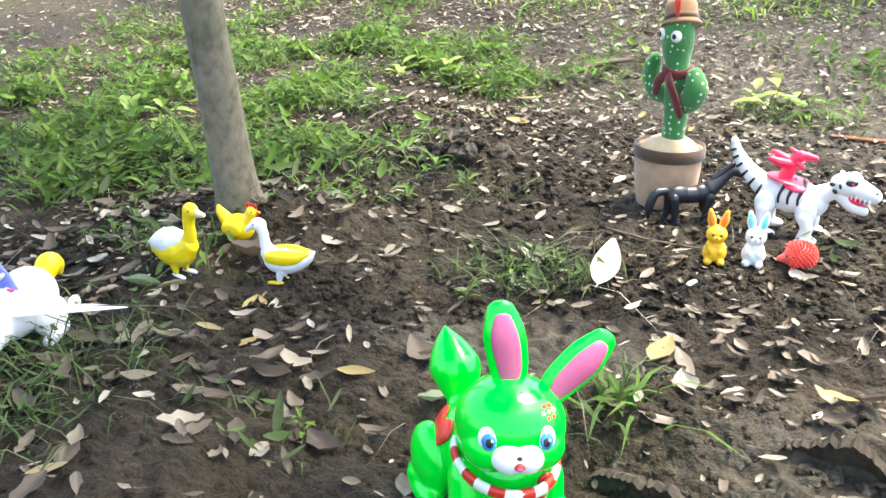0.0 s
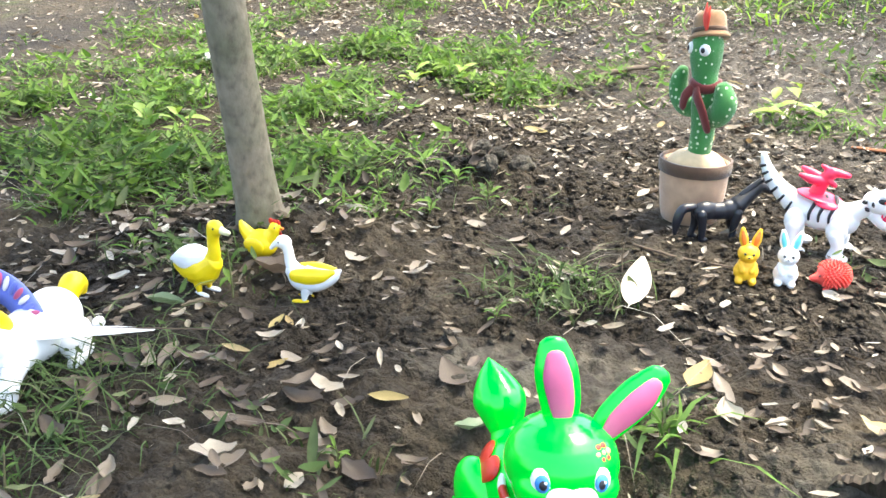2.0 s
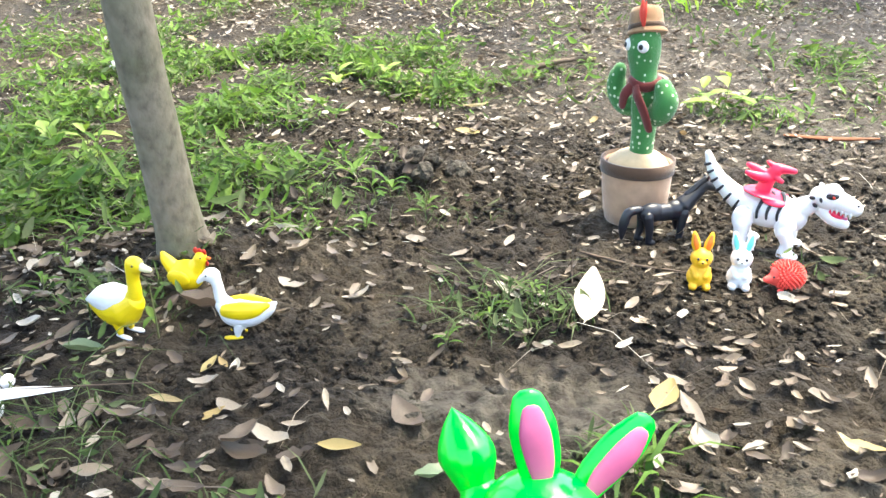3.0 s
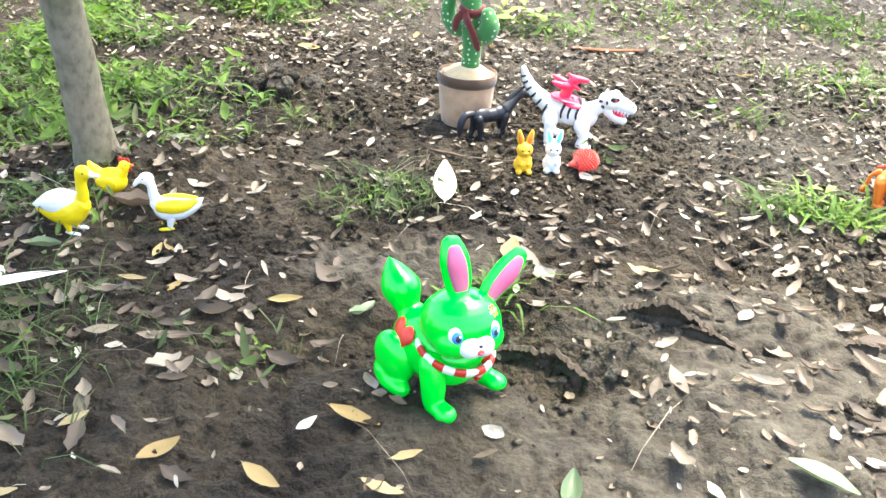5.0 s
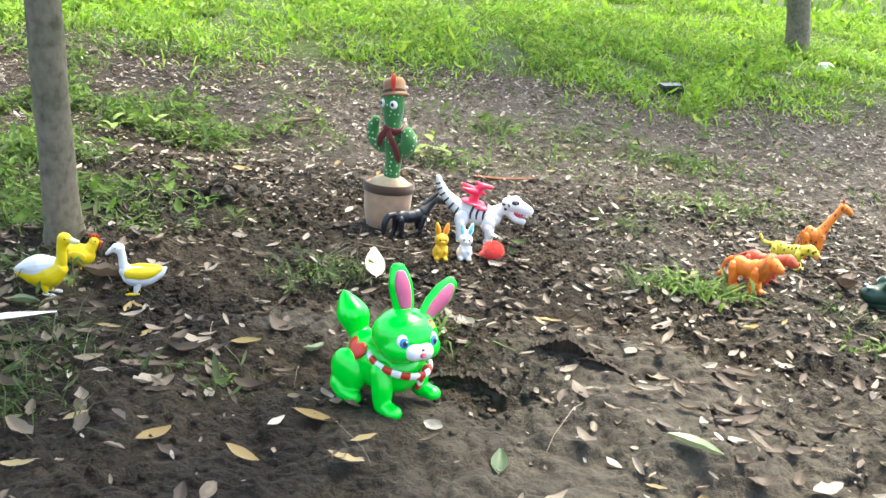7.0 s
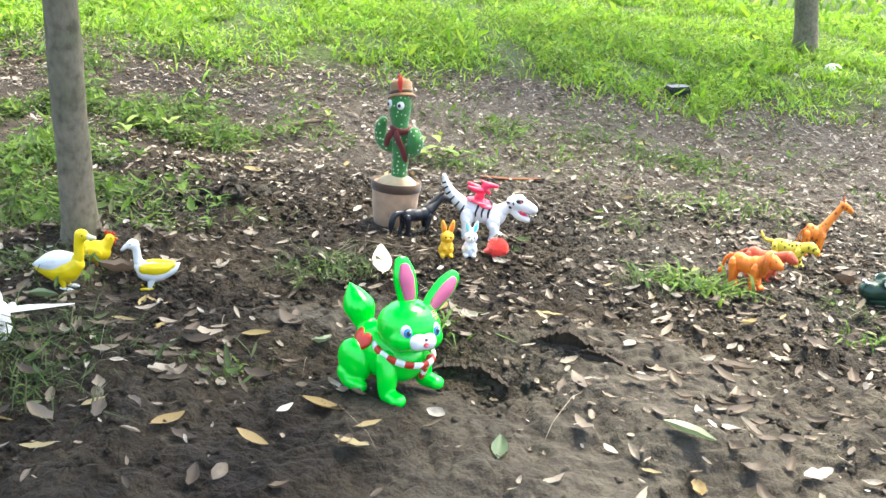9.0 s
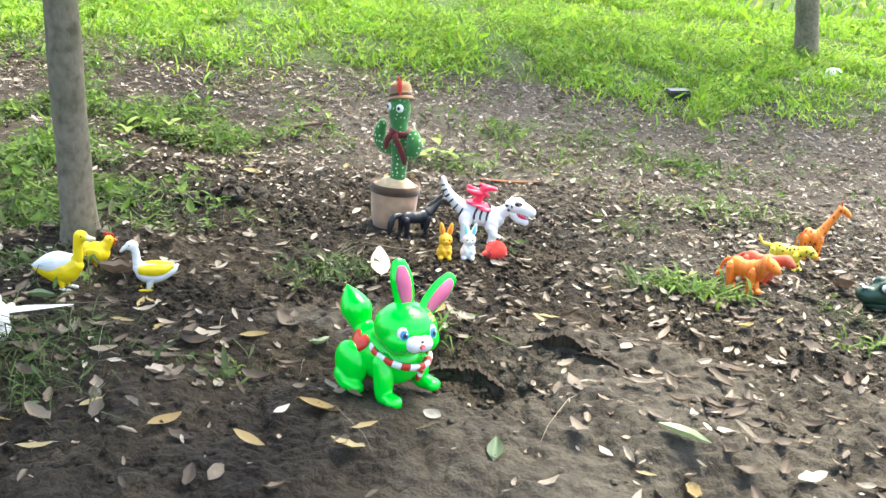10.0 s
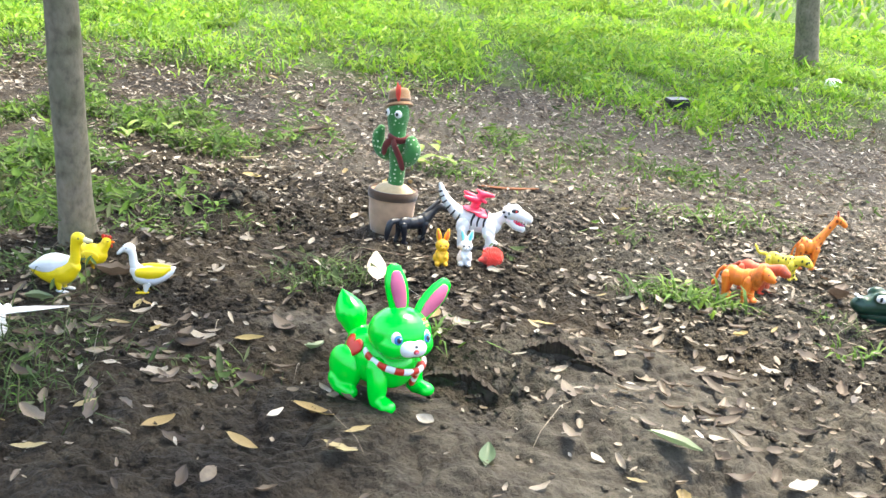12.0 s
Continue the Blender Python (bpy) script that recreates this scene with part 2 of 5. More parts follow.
P_BLUE = plastic("blue_eye", (0.05, 0.25, 0.6), 0.15, 0.1)
P_YELLOW = plastic("yellow_plastic", (0.85, 0.62, 0.01), 0.35, 0.08)
P_CREAM = plastic("cream_plastic", (0.80, 0.74, 0.45), 0.4, 0.06)
P_AMBER = plastic("amber_rubber", (0.88, 0.48, 0.02), 0.45, 0.08)
P_ORANGE = plastic("orange_plastic", (0.90, 0.215, 0.025), 0.4, 0.12)
P_MANE = plastic("mane_plastic", (0.70, 0.17, 0.02), 0.5, 0.3, 0.0, 300)
P_RUST = plastic("rust_plastic", (0.50, 0.085, 0.035), 0.45, 0.2)
P_AQUA = plastic("aqua_plastic", (0.18, 0.68, 0.75), 0.4, 0.05)
P_GOLD = plastic("gold_plastic", (0.75, 0.5, 0.2), 0.4, 0.1)
P_DKGREEN = plastic("dark_green_plastic", (0.012, 0.045, 0.028), 0.3, 0.3)
P_VIOLET = plastic("violet_blue_plastic", (0.14, 0.19, 0.62), 0.4, 0.1)
GIRAFFE = spotted("giraffe_plastic", (0.90, 0.25, 0.03), (0.30, 0.06, 0.015), 85, 0.27)
LEOPARD = spotted("leopard_plastic", (0.85, 0.68, 0.06), (0.05, 0.06, 0.01), 95, 0.28)
CACTUS = spotted("cactus_plush", (0.045, 0.21, 0.05), (0.6, 0.72, 0.5), 105, 0.2, 0.95, fabric=True)
POT_CLOTH = cloth("pot_cloth", (0.52, 0.325, 0.205))
BAND_CLOTH = cloth("brown_band", (0.085, 0.045, 0.025))
SAND_CLOTH = cloth("sand_cloth", (0.62, 0.46, 0.27))
HAT_CLOTH = cloth("hat_felt", (0.30, 0.17, 0.085))
SCARF_CLOTH = cloth("plaid_cloth", (0.13, 0.014, 0.012), scale=300)
FEATHER = cloth("red_feather", (0.72, 0.05, 0.03))


# ---- builders ----
def link(name, bm, material, parent=None, label="", smooth=True):
    me = bpy.data.meshes.new(name)
    bm.to_mesh(me)
    bm.free()
    me.materials.append(material)
    if smooth:
        me.polygons.foreach_set("use_smooth", [True] * len(me.polygons))
    ob = new(name, me)
    ob.parent = parent
    if label:
        tagged(ob, label)
    return ob


part = link


def thing(name, m, label, category, group="", kind=""):
    ob = new(name)
    ob.empty_display_size = 0.02
    ob.matrix_world = m
    return tagged(ob, label, category, group, kind)


def blob(bm, c, r, rot=(0, 0, 0), seg=20):
    r = (r, r, r) if isinstance(r, (int, float)) else r
    m = pose(*c, *rot) @ Matrix.Diagonal((*r, 1))
    bmesh.ops.create_uvsphere(bm, u_segments=seg, v_segments=max(6, seg // 2), radius=1, matrix=m)
    return bm


def spline(pts, k=6):
    """Catmull-Rom through points of any width."""
    p = np.array(pts, float)
    q = np.vstack([2 * p[0] - p[1], p, 2 * p[-1] - p[-2]])
    out = []
    for i in range(1, len(q) - 2):
        for u in np.linspace(0, 1, k, endpoint=False):
            a, b, c, d = q[i - 1 : i + 3]
            out.append(0.5 * (2 * b + (c - a) * u + (2 * a - 5 * b + 4 * c - d) * u * u + (3 * b - a - 3 * c + d) * u**3))
    out.append(p[-1])
    return np.array(out)


def limb(bm, pts, seg=14, k=6, flat=1.0, side=(0, 1, 0)):
    """A closed tapered tube through (x, y, z, radius) with round ends; flat squeezes it along side."""
    s = spline(pts, k) if len(pts) > 2 else np.array([np.add(pts[0], np.subtract(pts[1], pts[0]) * u) for u in np.linspace(0, 1, k)])
    c, r = s[:, :3], np.maximum(s[:, 3], 1e-4)
    d = np.gradient(c, axis=0)
    d /= np.linalg.norm(d, axis=1)[:, None] + 1e-9
    rows = []
    cap = (0.35, 0.75, 0.95)
    for a in cap[:1] + cap[1:2]:
        rows.append((c[0] - d[0] * r[0] * math.sqrt(1 - a * a), d[0], r[0] * a))
    rows += list(zip(c, d, r))
    for a in cap[1:2] + cap[:1]:
        rows.append((c[-1] + d[-1] * r[-1] * math.sqrt(1 - a * a), d[-1], r[-1] * a))
    rings = []
    u = np.cross(rows[0][1], side if abs(np.dot(rows[0][1], side)) < 0.9 else (1, 0, 0))
    for p, t, rad in rows:
        u = u - t * np.dot(u, t)
        u /= np.linalg.norm(u)
        v = np.cross(t, u)
        rings.append([bm.verts.new(p + rad * (math.cos(x) * u + flat * math.sin(x) * v)) for x in np.linspace(0, 2 * math.pi, seg, endpoint=False)])
    for a, b in zip(rings, rings[1:]):
        for i in range(seg):
            bm.faces.new((a[i], a[(i + 1) % seg], b[(i + 1) % seg], b[i]))
    bm.faces.new(rings[0][::-1])
    bm.faces.new(rings[-1])
    return bm


def lathe(bm, prof, seg=32, wob=0.0):
    """Turns (radius, z) round the z axis; the ends are closed."""
    rings = []
    for r, z in prof:
        rings.append([bm.verts.new((r * (1 + wob * math.sin(3 * a + z * 40)) * math.cos(a), r * (1 + wob * math.cos(2 * a + z * 30)) * math.sin(a), z)) for a in np.linspace(0, 2 * math.pi, seg, endpoint=False)])
    for a, b in zip(rings, rings[1:]):
        for i in range(seg):
            bm.faces.new((a[i], a[(i + 1) % seg], b[(i + 1) % seg], b[i]))
    bm.faces.new(rings[0][::-1])
    bm.faces.new(rings[-1])
    return bm


def fuse(ob, voxel=0.0015, rounds=3):
    """Melts the overlapping pieces of a moulded part into one skin."""
    m = ob.modifiers.new("melt", "REMESH")
    m.mode, m.voxel_size, m.use_smooth_shade = "VOXEL", voxel, True
    s = ob.modifiers.new("soften", "SMOOTH")
    s.factor, s.iterations = 0.5, rounds
    return ob


def moulded(name, material, parent, pieces, voxel=0.0015, label="", rounds=3):
    """pieces: ("b", centre, radii, turn) balls and ("l", points, flat) limbs, melted together."""
    bm = bmesh.new()
    for p in pieces:
        if p[0] == "b":
            blob(bm, p[1], p[2], p[3] if len(p) > 3 else (0, 0, 0), 32)
        else:
            limb(bm, p[1], 16, 6, p[2] if len(p) > 2 else 1.0, p[3] if len(p) > 3 else (0, 1, 0))
    return fuse(part(name, bm, material, parent, label), voxel, rounds)


def ball(name, material, parent, c, r, rot=(0, 0, 0), label="", seg=16):
    return part(name, blob(bmesh.new(), c, r, rot, seg), material, parent, label)


# ---- ground ----
def lattice(ix, iy, seed):
    h = (ix.astype(np.int64) * 374761393 + iy.astype(np.int64) * 668265263 + seed * 974634777) & 0xFFFFFFFF
    h = ((h ^ (h >> 13)) * 1274126177) & 0xFFFFFFFF
    return ((h ^ (h >> 16)) & 0xFFFF) / 65535.0


def vnoise(x, y, scale, seed=0):
    x, y = np.asarray(x, float) * scale, np.asarray(y, float) * scale
    ix, iy = np.floor(x), np.floor(y)
    fx, fy = x - ix, y - iy
    fx, fy = fx * fx * (3 - 2 * fx), fy * fy * (3 - 2 * fy)
    a, b = lattice(ix, iy, seed), lattice(ix + 1, iy, seed)
    c, d = lattice(ix, iy + 1, seed), lattice(ix + 1, iy + 1, seed)
    return (a + (b - a) * fx) * (1 - fy) + (c + (d - c) * fx) * fy - 0.5


def patch(x, y, cx, cy, rx, ry):
    return np.exp(-(((x - cx) / rx) ** 2 + ((y - cy) / ry) ** 2) ** 2)


def bowl(x, y, cx, cy, rx, ry):
    return np.exp(-(((x - cx) / rx) ** 2 + ((y - cy) / ry) ** 2))


# trodden places on which the toys stand: x, y, radius
CALM = [(0.03, -0.335, 0.10), (0.046, 0.48, 0.08), (0.23, 0.39, 0.09), (0.09, 0.41, 0.07), (0.18, 0.25, 0.09), (-0.49, -0.045, 0.06), (-0.362, 0.0, 0.06), (-0.52, -0.27, 0.11), (0.78, 0.21, 0.10), (0.95, 0.40, 0.11), (1.0, 0.14, 0.10)]


def ground_z(x, y):
    x, y = np.asarray(x, float), np.asarray(y, float)
    u = np.maximum(0, y - 1.0)
    z = 0.13 * u * u / (u + 0.8)
    near = 1 / (1 + np.exp((np.hypot(x - 0.1, y) - 2.5) * 3))
    z = z + 0.014 * vnoise(x, y, 5, 1) * near + 0.05 * vnoise(x, y, 0.9, 2) * np.minimum(1, u * 0.6)
    clod = 1.0 - 0.72 * patch(x, y, 0.30, -0.56, 0.65, 0.26) - 0.6 * patch(x, y, 0.42, -0.24, 0.22, 0.12)
    for cx, cy, r in CALM:
        clod = clod * (1 - 0.8 * bowl(x, y, cx, cy, r, r))
    z = z + near * clod * (0.015 * vnoise(x, y, 20, 3) + 0.020 * np.abs(vnoise(x, y, 46, 4)) + 0.011 * vnoise(x, y, 92, 5)) - 0.008 * near * clod
    still = 1 - 0.85 * bowl(x, y, 0.03, -0.335, 0.09, 0.09)
    # dried mud plates with little scarps
    q = 6 * (vnoise(x, y, 7, 41) + 0.5 * vnoise(x, y, 17, 42))
    step = np.floor(q) + np.clip((q - np.floor(q)) * 9 - 4, 0, 1)
    # thin flakes within the plates
    flake = 0
    for pitch, wave, high, seed in ((11, 1.6, 0.0075, 43), (27, 2.0, 0.0042, 47)):
        p = wave * (vnoise(x, y, pitch * 0.55, seed) + 0.6 * vnoise(x, y, pitch * 1.3, seed + 1)) * 1.5 + pitch * (y + 0.25 * x)
        flake = flake + high * (np.floor(p) + np.clip((p - np.floor(p)) * 9 - 8, 0, 1) - p) * np.clip(0.5 + 2 * vnoise(x, y, 6, seed + 2), 0, 1)
    crust = patch(x, y, 0.32, -0.45, 0.85, 0.36)
    z = z + near * crust * still * (flake + 0.005 * vnoise(x, y, 11, 45) + 0.004 * vnoise(x, y, 60, 46))
    z = z + near * still * 0.0085 * step * (patch(x, y, 0.30, -0.50, 0.75, 0.34) + 0.5 * patch(x, y, 0.3, 0.0, 0.8, 0.4))
    # trampled hollow with a broken rim, a low mound, the shallow dip with a step
    z = z - 0.014 * bowl(x, y, 0.27, -0.215, 0.08, 0.035) ** 0.5 * bowl(x, y, 0.27, -0.215, 0.10, 0.05) + 0.010 * bowl(x, y, 0.30, -0.155, 0.075, 0.018) + 0.02 * bowl(x, y, 0.19, -0.27, 0.06, 0.022) * (0.6 + vnoise(x, y, 60, 8))
    z = z + 0.030 * bowl(x, y, -0.335, 0.545, 0.085, 0.05) + 0.012 * bowl(x, y, -0.335, 0.545, 0.12, 0.08) * vnoise(x, y, 70, 9) * 3
    z = z - 0.012 * bowl(x, y, -0.08, -0.02, 0.2, 0.05) + 0.045 * bowl(x, y, -0.525, 0.17, 0.12, 0.09)
    return z


def gz(x, y):
    return float(ground_z(x, y))


def build_ground():
    def axis(a, b, step, far):
        core = np.arange(a, b, step)
        out = [b]
        d = step
        while out[-1] < far:
            d *= 1.13
            out.append(out[-1] + d)
        low = [a]
        d = step
        while low[-1] > -far:
            d *= 1.13
            low.append(low[-1] - d)
        return np.concatenate([low[:0:-1], core, out])

    xs, ys = axis(-0.95, 1.15, 0.0044, 300), axis(-0.66, 0.9, 0.0040, 300)
    X, Y = np.meshgrid(xs, ys)
    Z = ground_z(X, Y)
    nx, ny = len(xs), len(ys)
    co = np.stack([X, Y, Z], -1).reshape(-1, 3)
    i = (np.arange(ny - 1)[:, None] * nx + np.arange(nx - 1)).ravel()
    quads = np.stack([i, i + 1, i + nx + 1, i + nx], 1)
    me = bpy.data.meshes.new("ground")
    me.vertices.add(len(co))
    me.vertices.foreach_set("co", co.ravel())
    me.loops.add(quads.size)
    me.loops.foreach_set("vertex_index", quads.ravel().astype(np.int32))
    me.polygons.add(len(quads))
    me.polygons.foreach_set("loop_start", np.arange(0, quads.size, 4, dtype=np.int32))
    me.polygons.foreach_set("use_smooth", np.ones(len(quads), bool))
    me.update(calc_edges=True)
    me.materials.append(SOIL)
    tagged(new("ground", me), "bare brown soil with clods and hollows under trees", "ground", kind="structure")


build_ground()


# ---- trees ----
def tree(x, y, r, lean, height, label, spread_r=1.3, leaves=2600, shift=(0, 0)):
    t = thing("tree", pose(x, y, gz(x, y) - 0.01, 0, 0, 0), label, "tree")
    lx, ly = lean
    pts = [(0, 0, -0.03, r * 1.5), (0, 0, 0.0, r * 1.32), (lx * 0.04, ly * 0.04, 0.04, r * 1.12), (lx * 0.15, ly * 0.15, 0.15, r * 1.02), (lx * 0.5, ly * 0.5, 0.5, r * 0.94), (lx * 1.2, ly * 1.2, 1.2, r * 0.85), (lx * 2, ly * 2, height, r * 0.6)]
    bm = limb(bmesh.new(), pts, 28, 12)
    for v in bm.verts:
        a = math.atan2(v.co.y, v.co.x)
        k = 1 + 0.05 * noise.noise(Vector((v.co.x * 30, v.co.y * 30, v.co.z * 9))) + 0.04 * math.sin(3 * a + v.co.z * 5) * max(0, 1 - v.co.z * 3)
        ax = Vector((lx * v.co.z, ly * v.co.z, v.co.z))
        v.co = ax + (v.co - ax) * k
    part("trunk", bm, BARK, t)
    # Limbs and crown are out of view, added to shade the ground below
    rnd = np.random.default_rng(int(r * 1e4))
    top = np.array([lx * 2, ly * 2, height])
    for k in range(7):
        a = k * 0.9 + 0.3
        tip = top + np.array([math.cos(a) + shift[0] * 0.6, math.sin(a) + shift[1] * 0.6, 0.35]) * spread_r * 0.75
        base = top * (0.72 + 0.04 * k)
        part("limb", limb(bmesh.new(), [(*base, r * 0.45), (*(base * 0.5 + tip * 0.5 + np.array([0, 0, 0.1])), r * 0.3), (*tip, r * 0.12)], 8, 5), BARK, t)
    n = leaves
    d = rnd.normal(0, 1, (n, 3))
    d /= np.linalg.norm(d, axis=1)[:, None]
    c = top + np.array([*shift, 0.25]) + d * (rnd.uniform(0.25, 1, n) ** 0.6)[:, None] * np.array([spread_r, spread_r, spread_r * 0.4])
    u, v = rnd.normal(0, 1, (n, 3)), rnd.normal(0, 1, (n, 3))
    u = u / np.linalg.norm(u, axis=1)[:, None] * 0.09
    v = v - u * ((u * v).sum(1) / (u * u).sum(1))[:, None]
    v = v / np.linalg.norm(v, axis=1)[:, None] * 0.04
    co = np.stack([c - u, c + v, c + u, c - v], 1).reshape(-1, 3)
    me = bpy.data.meshes.new("crown")
    me.from_pydata(co.tolist(), [], np.arange(4 * n).reshape(-1, 4).tolist())
    me.materials.append(GREEN_LEAF)
    crown = new("crown", me)
    crown.parent = t
    return t


# Unseen crown kept low and shifted so its shade reaches the left foreground
tree(-0.520, 0.138, 0.0275, (-0.01, -0.146), 1.95, "slim grey-brown tree trunk rising from weedy soil", 1.5, 3000, (-0.15, -0.05))

# ---- toys: the green rabbit ----
def rabbit(m):
    t = thing("toy_rabbit", m, "glossy bright green plastic rabbit toy walking on soil", "toy")
    G = P_GREEN
    moulded("body", G, t, [("b", (-0.008, 0, 0.056), (0.052, 0.041, 0.043)), ("b", (0.015, 0, 0.052), (0.036, 0.036, 0.036)), ("l", [(-0.035, 0, 0.07, 0.02), (-0.055, 0, 0.095, 0.012), (-0.06, 0, 0.11, 0.012)])], 0.002)
    moulded("head", G, t, [("b", (0.036, 0, 0.102), (0.042, 0.044, 0.040)), ("b", (0.052, 0.016, 0.090), (0.024, 0.024, 0.022)), ("b", (0.052, -0.016, 0.090), (0.024, 0.024, 0.022))], 0.0018)
    moulded("tail", G, t, [("l", [(-0.052, 0, 0.088, 0.016), (-0.060, 0, 0.105, 0.0225), (-0.067, 0, 0.116, 0.0205), (-0.075, 0, 0.129, 0.012), (-0.081, 0, 0.139, 0.002)])], 0.0016)
    for s in (1, -1):
        moulded("haunch", G, t, [("b", (-0.032, s * 0.037, 0.040), (0.027, 0.017, 0.034), (0, -15, 0)), ("l", [(-0.040, s * 0.043, 0.022, 0.014), (-0.030, s * 0.045, 0.012, 0.0125), (-0.012, s * 0.046, 0.010, 0.011)])], 0.0018)
        moulded("front_leg", G, t, [("l", [(0.020, s * 0.035, 0.060, 0.015), (0.027, s * 0.038, 0.038, 0.0145), (0.030, s * 0.040, 0.018, 0.0125), (0.034, s * 0.040, 0.010, 0.011)]), ("l", [(0.030, s * 0.040, 0.011, 0.0112), (0.046, s * 0.042, 0.011, 0.0112)]), ("b", (0.050, s * 0.0425, 0.0105), (0.0125, 0.0125, 0.0105))], 0.0016)
        ear = moulded("ear", G, t, [("l", [(0.027, s * 0.016, 0.132, 0.012), (0.024, s * 0.023, 0.151, 0.0160), (0.020, s * 0.034, 0.173, 0.0170), (0.017, s * 0.041, 0.187, 0.0135)], 0.42, (1, 0, 0))], 0.0014)
        inner = limb(bmesh.new(), [(0.0330, s * 0.0185, 0.140, 0.0065), (0.0305, s * 0.0235, 0.152, 0.0096), (0.0270, s * 0.0335, 0.171, 0.0110), (0.0235, s * 0.0395, 0.184, 0.0080)], 14, 6, 0.35, (1, 0, 0))
        part("inner_ear", inner, P_PINK, ear, "matt pink inner ear")
        eye = ball("eye", P_WHITE, t, (0.0700, s * 0.0215, 0.1035), (0.0045, 0.0082, 0.0105), (0, -8, s * 24), "printed white eye with blue iris")
        iris = ball("iris", P_BLUE, eye, (0.0738, s * 0.0215, 0.1025), (0.0024, 0.0058, 0.0072), (0, -8, s * 24))
        ball("pupil", P_BLACK, eye, (0.0757, s * 0.0213, 0.1022), (0.0014, 0.0032, 0.004), (0, -8, s * 24))
        ball("glint", P_WHITE, eye, (0.0768, s * 0.0213 + 0.0018, 0.1045), (0.0008, 0.0011, 0.0013))
        heart = bmesh.new()
        edge = []
        for a in np.linspace(0, 2 * math.pi, 36, endpoint=False):
            hx, hz = 16 * math.sin(a) ** 3, 13 * math.cos(a) - 5 * math.cos(2 * a) - 2 * math.cos(3 * a) - math.cos(4 * a)
            edge.append((hx * 0.00112, hz * 0.00112))
        def skin(px, pz):
            q = 1 - ((px + 0.008) / 0.0535) ** 2 - ((pz - 0.056) / 0.0445) ** 2
            return 0.0425 * math.sqrt(max(0.02, q))
        hub = heart.verts.new((-0.024, s * skin(-0.024, 0.075), 0.075))
        rings = [[heart.verts.new((-0.024 + k * ex, s * skin(-0.024 + k * ex, 0.075 + k * ez), 0.075 + k * ez)) for ex, ez in edge] for k in (0.33, 0.66, 1.0)]
        for i in range(36):
            j = (i + 1) % 36
            heart.faces.new((hub, rings[0][i], rings[0][j]))
            for a, b in zip(rings, rings[1:]):
                heart.faces.new((a[i], b[i], b[j], a[j]))
        bmesh.ops.recalc_face_normals(heart, faces=heart.faces)
        h = part("heart", heart, P_RED, t, "printed red heart on the flank")
        sm = h.modifiers.new("thick", "SOLIDIFY")
        sm.thickness, sm.offset = 0.0016, 0.0
    muzzle = moulded("muzzle", P_WHITE, t, [("b", (0.0735, 0.006, 0.0885), (0.011, 0.014, 0.013)), ("b", (0.0735, -0.006, 0.0885), (0.011, 0.014, 0.013))], 0.0013, "white muzzle with a small open mouth")
    ball("nose", P_BLACK, muzzle, (0.0842, 0, 0.0935), (0.0018, 0.0022, 0.0016))
    ball("mouth", P_RED, muzzle, (0.0835, 0, 0.0855), (0.0022, 0.0042, 0.0034))
    ball("tongue", P_PINK, muzzle, (0.0848, 0, 0.0845), (0.0015, 0.0028, 0.002))
    n = 22
    for i in range(n):
        a0, a1 = 2 * math.pi * i / n, 2 * math.pi * (i + 1) / n
        def at(a):
            return (0.022 + 0.041 * math.cos(a), 0.041 * math.sin(a), 0.070 - 0.010 * math.cos(a), 0.0058)
        part("scarf_stripe", limb(bmesh.new(), [at(a0), at((a0 + a1) / 2), at(a1)], 10, 3, 0.6), P_RED if i % 2 else P_WHITE, t)
    for i in range(5):
        z0 = 0.060 - 0.0062 * i
        part("scarf_stripe", limb(bmesh.new(), [(0.0535 - 0.002 * i, 0.017, z0, 0.0075), (0.0525 - 0.002 * i, 0.0175, z0 - 0.006, 0.0075)], 10, 3, 0.45, (1, 0, 0)), P_RED if i % 2 == 0 else P_WHITE, t)
    bow = ball("flower", P_GOLD, t, (0.0625, 0.0245, 0.1215), (0.0016, 0.0022, 0.0022), (0, -30, 35), "printed red and gold flower")
    tilt = pose(0.0622, 0.0245, 0.1215, 0, -30, 38)
    for k in range(6):
        a = k * math.pi / 3
        p = tilt @ Vector((0, 0.0052 * math.cos(a), 0.0052 * math.sin(a)))
        ball("petal", P_RED if k % 3 else P_GOLD, bow, tuple(p), (0.0013, 0.0032, 0.0026), (0, -30, 38), "", 10)
    face = pose(0.026, 0, 0.085, 0, -10, -24) @ pose(-0.03, 0, -0.08)
    ears = pose(0.027, 0, 0.091, -19, -3, -24) @ pose(-0.03, 0, -0.09)
    for ob in t.children:
        kind = ob.name.split(".")[0]
        if kind in ("head", "eye", "muzzle", "flower"):
            ob.matrix_local = face
        elif kind == "ear":
            ob.matrix_local = ears
    return t


RX, RY = 0.022, -0.328
rabbit(pose(RX, RY, gz(RX, RY) + 0.001, 0, 0, -41) @ Matrix.Diagonal((0.97, 0.93, 0.87, 1)))


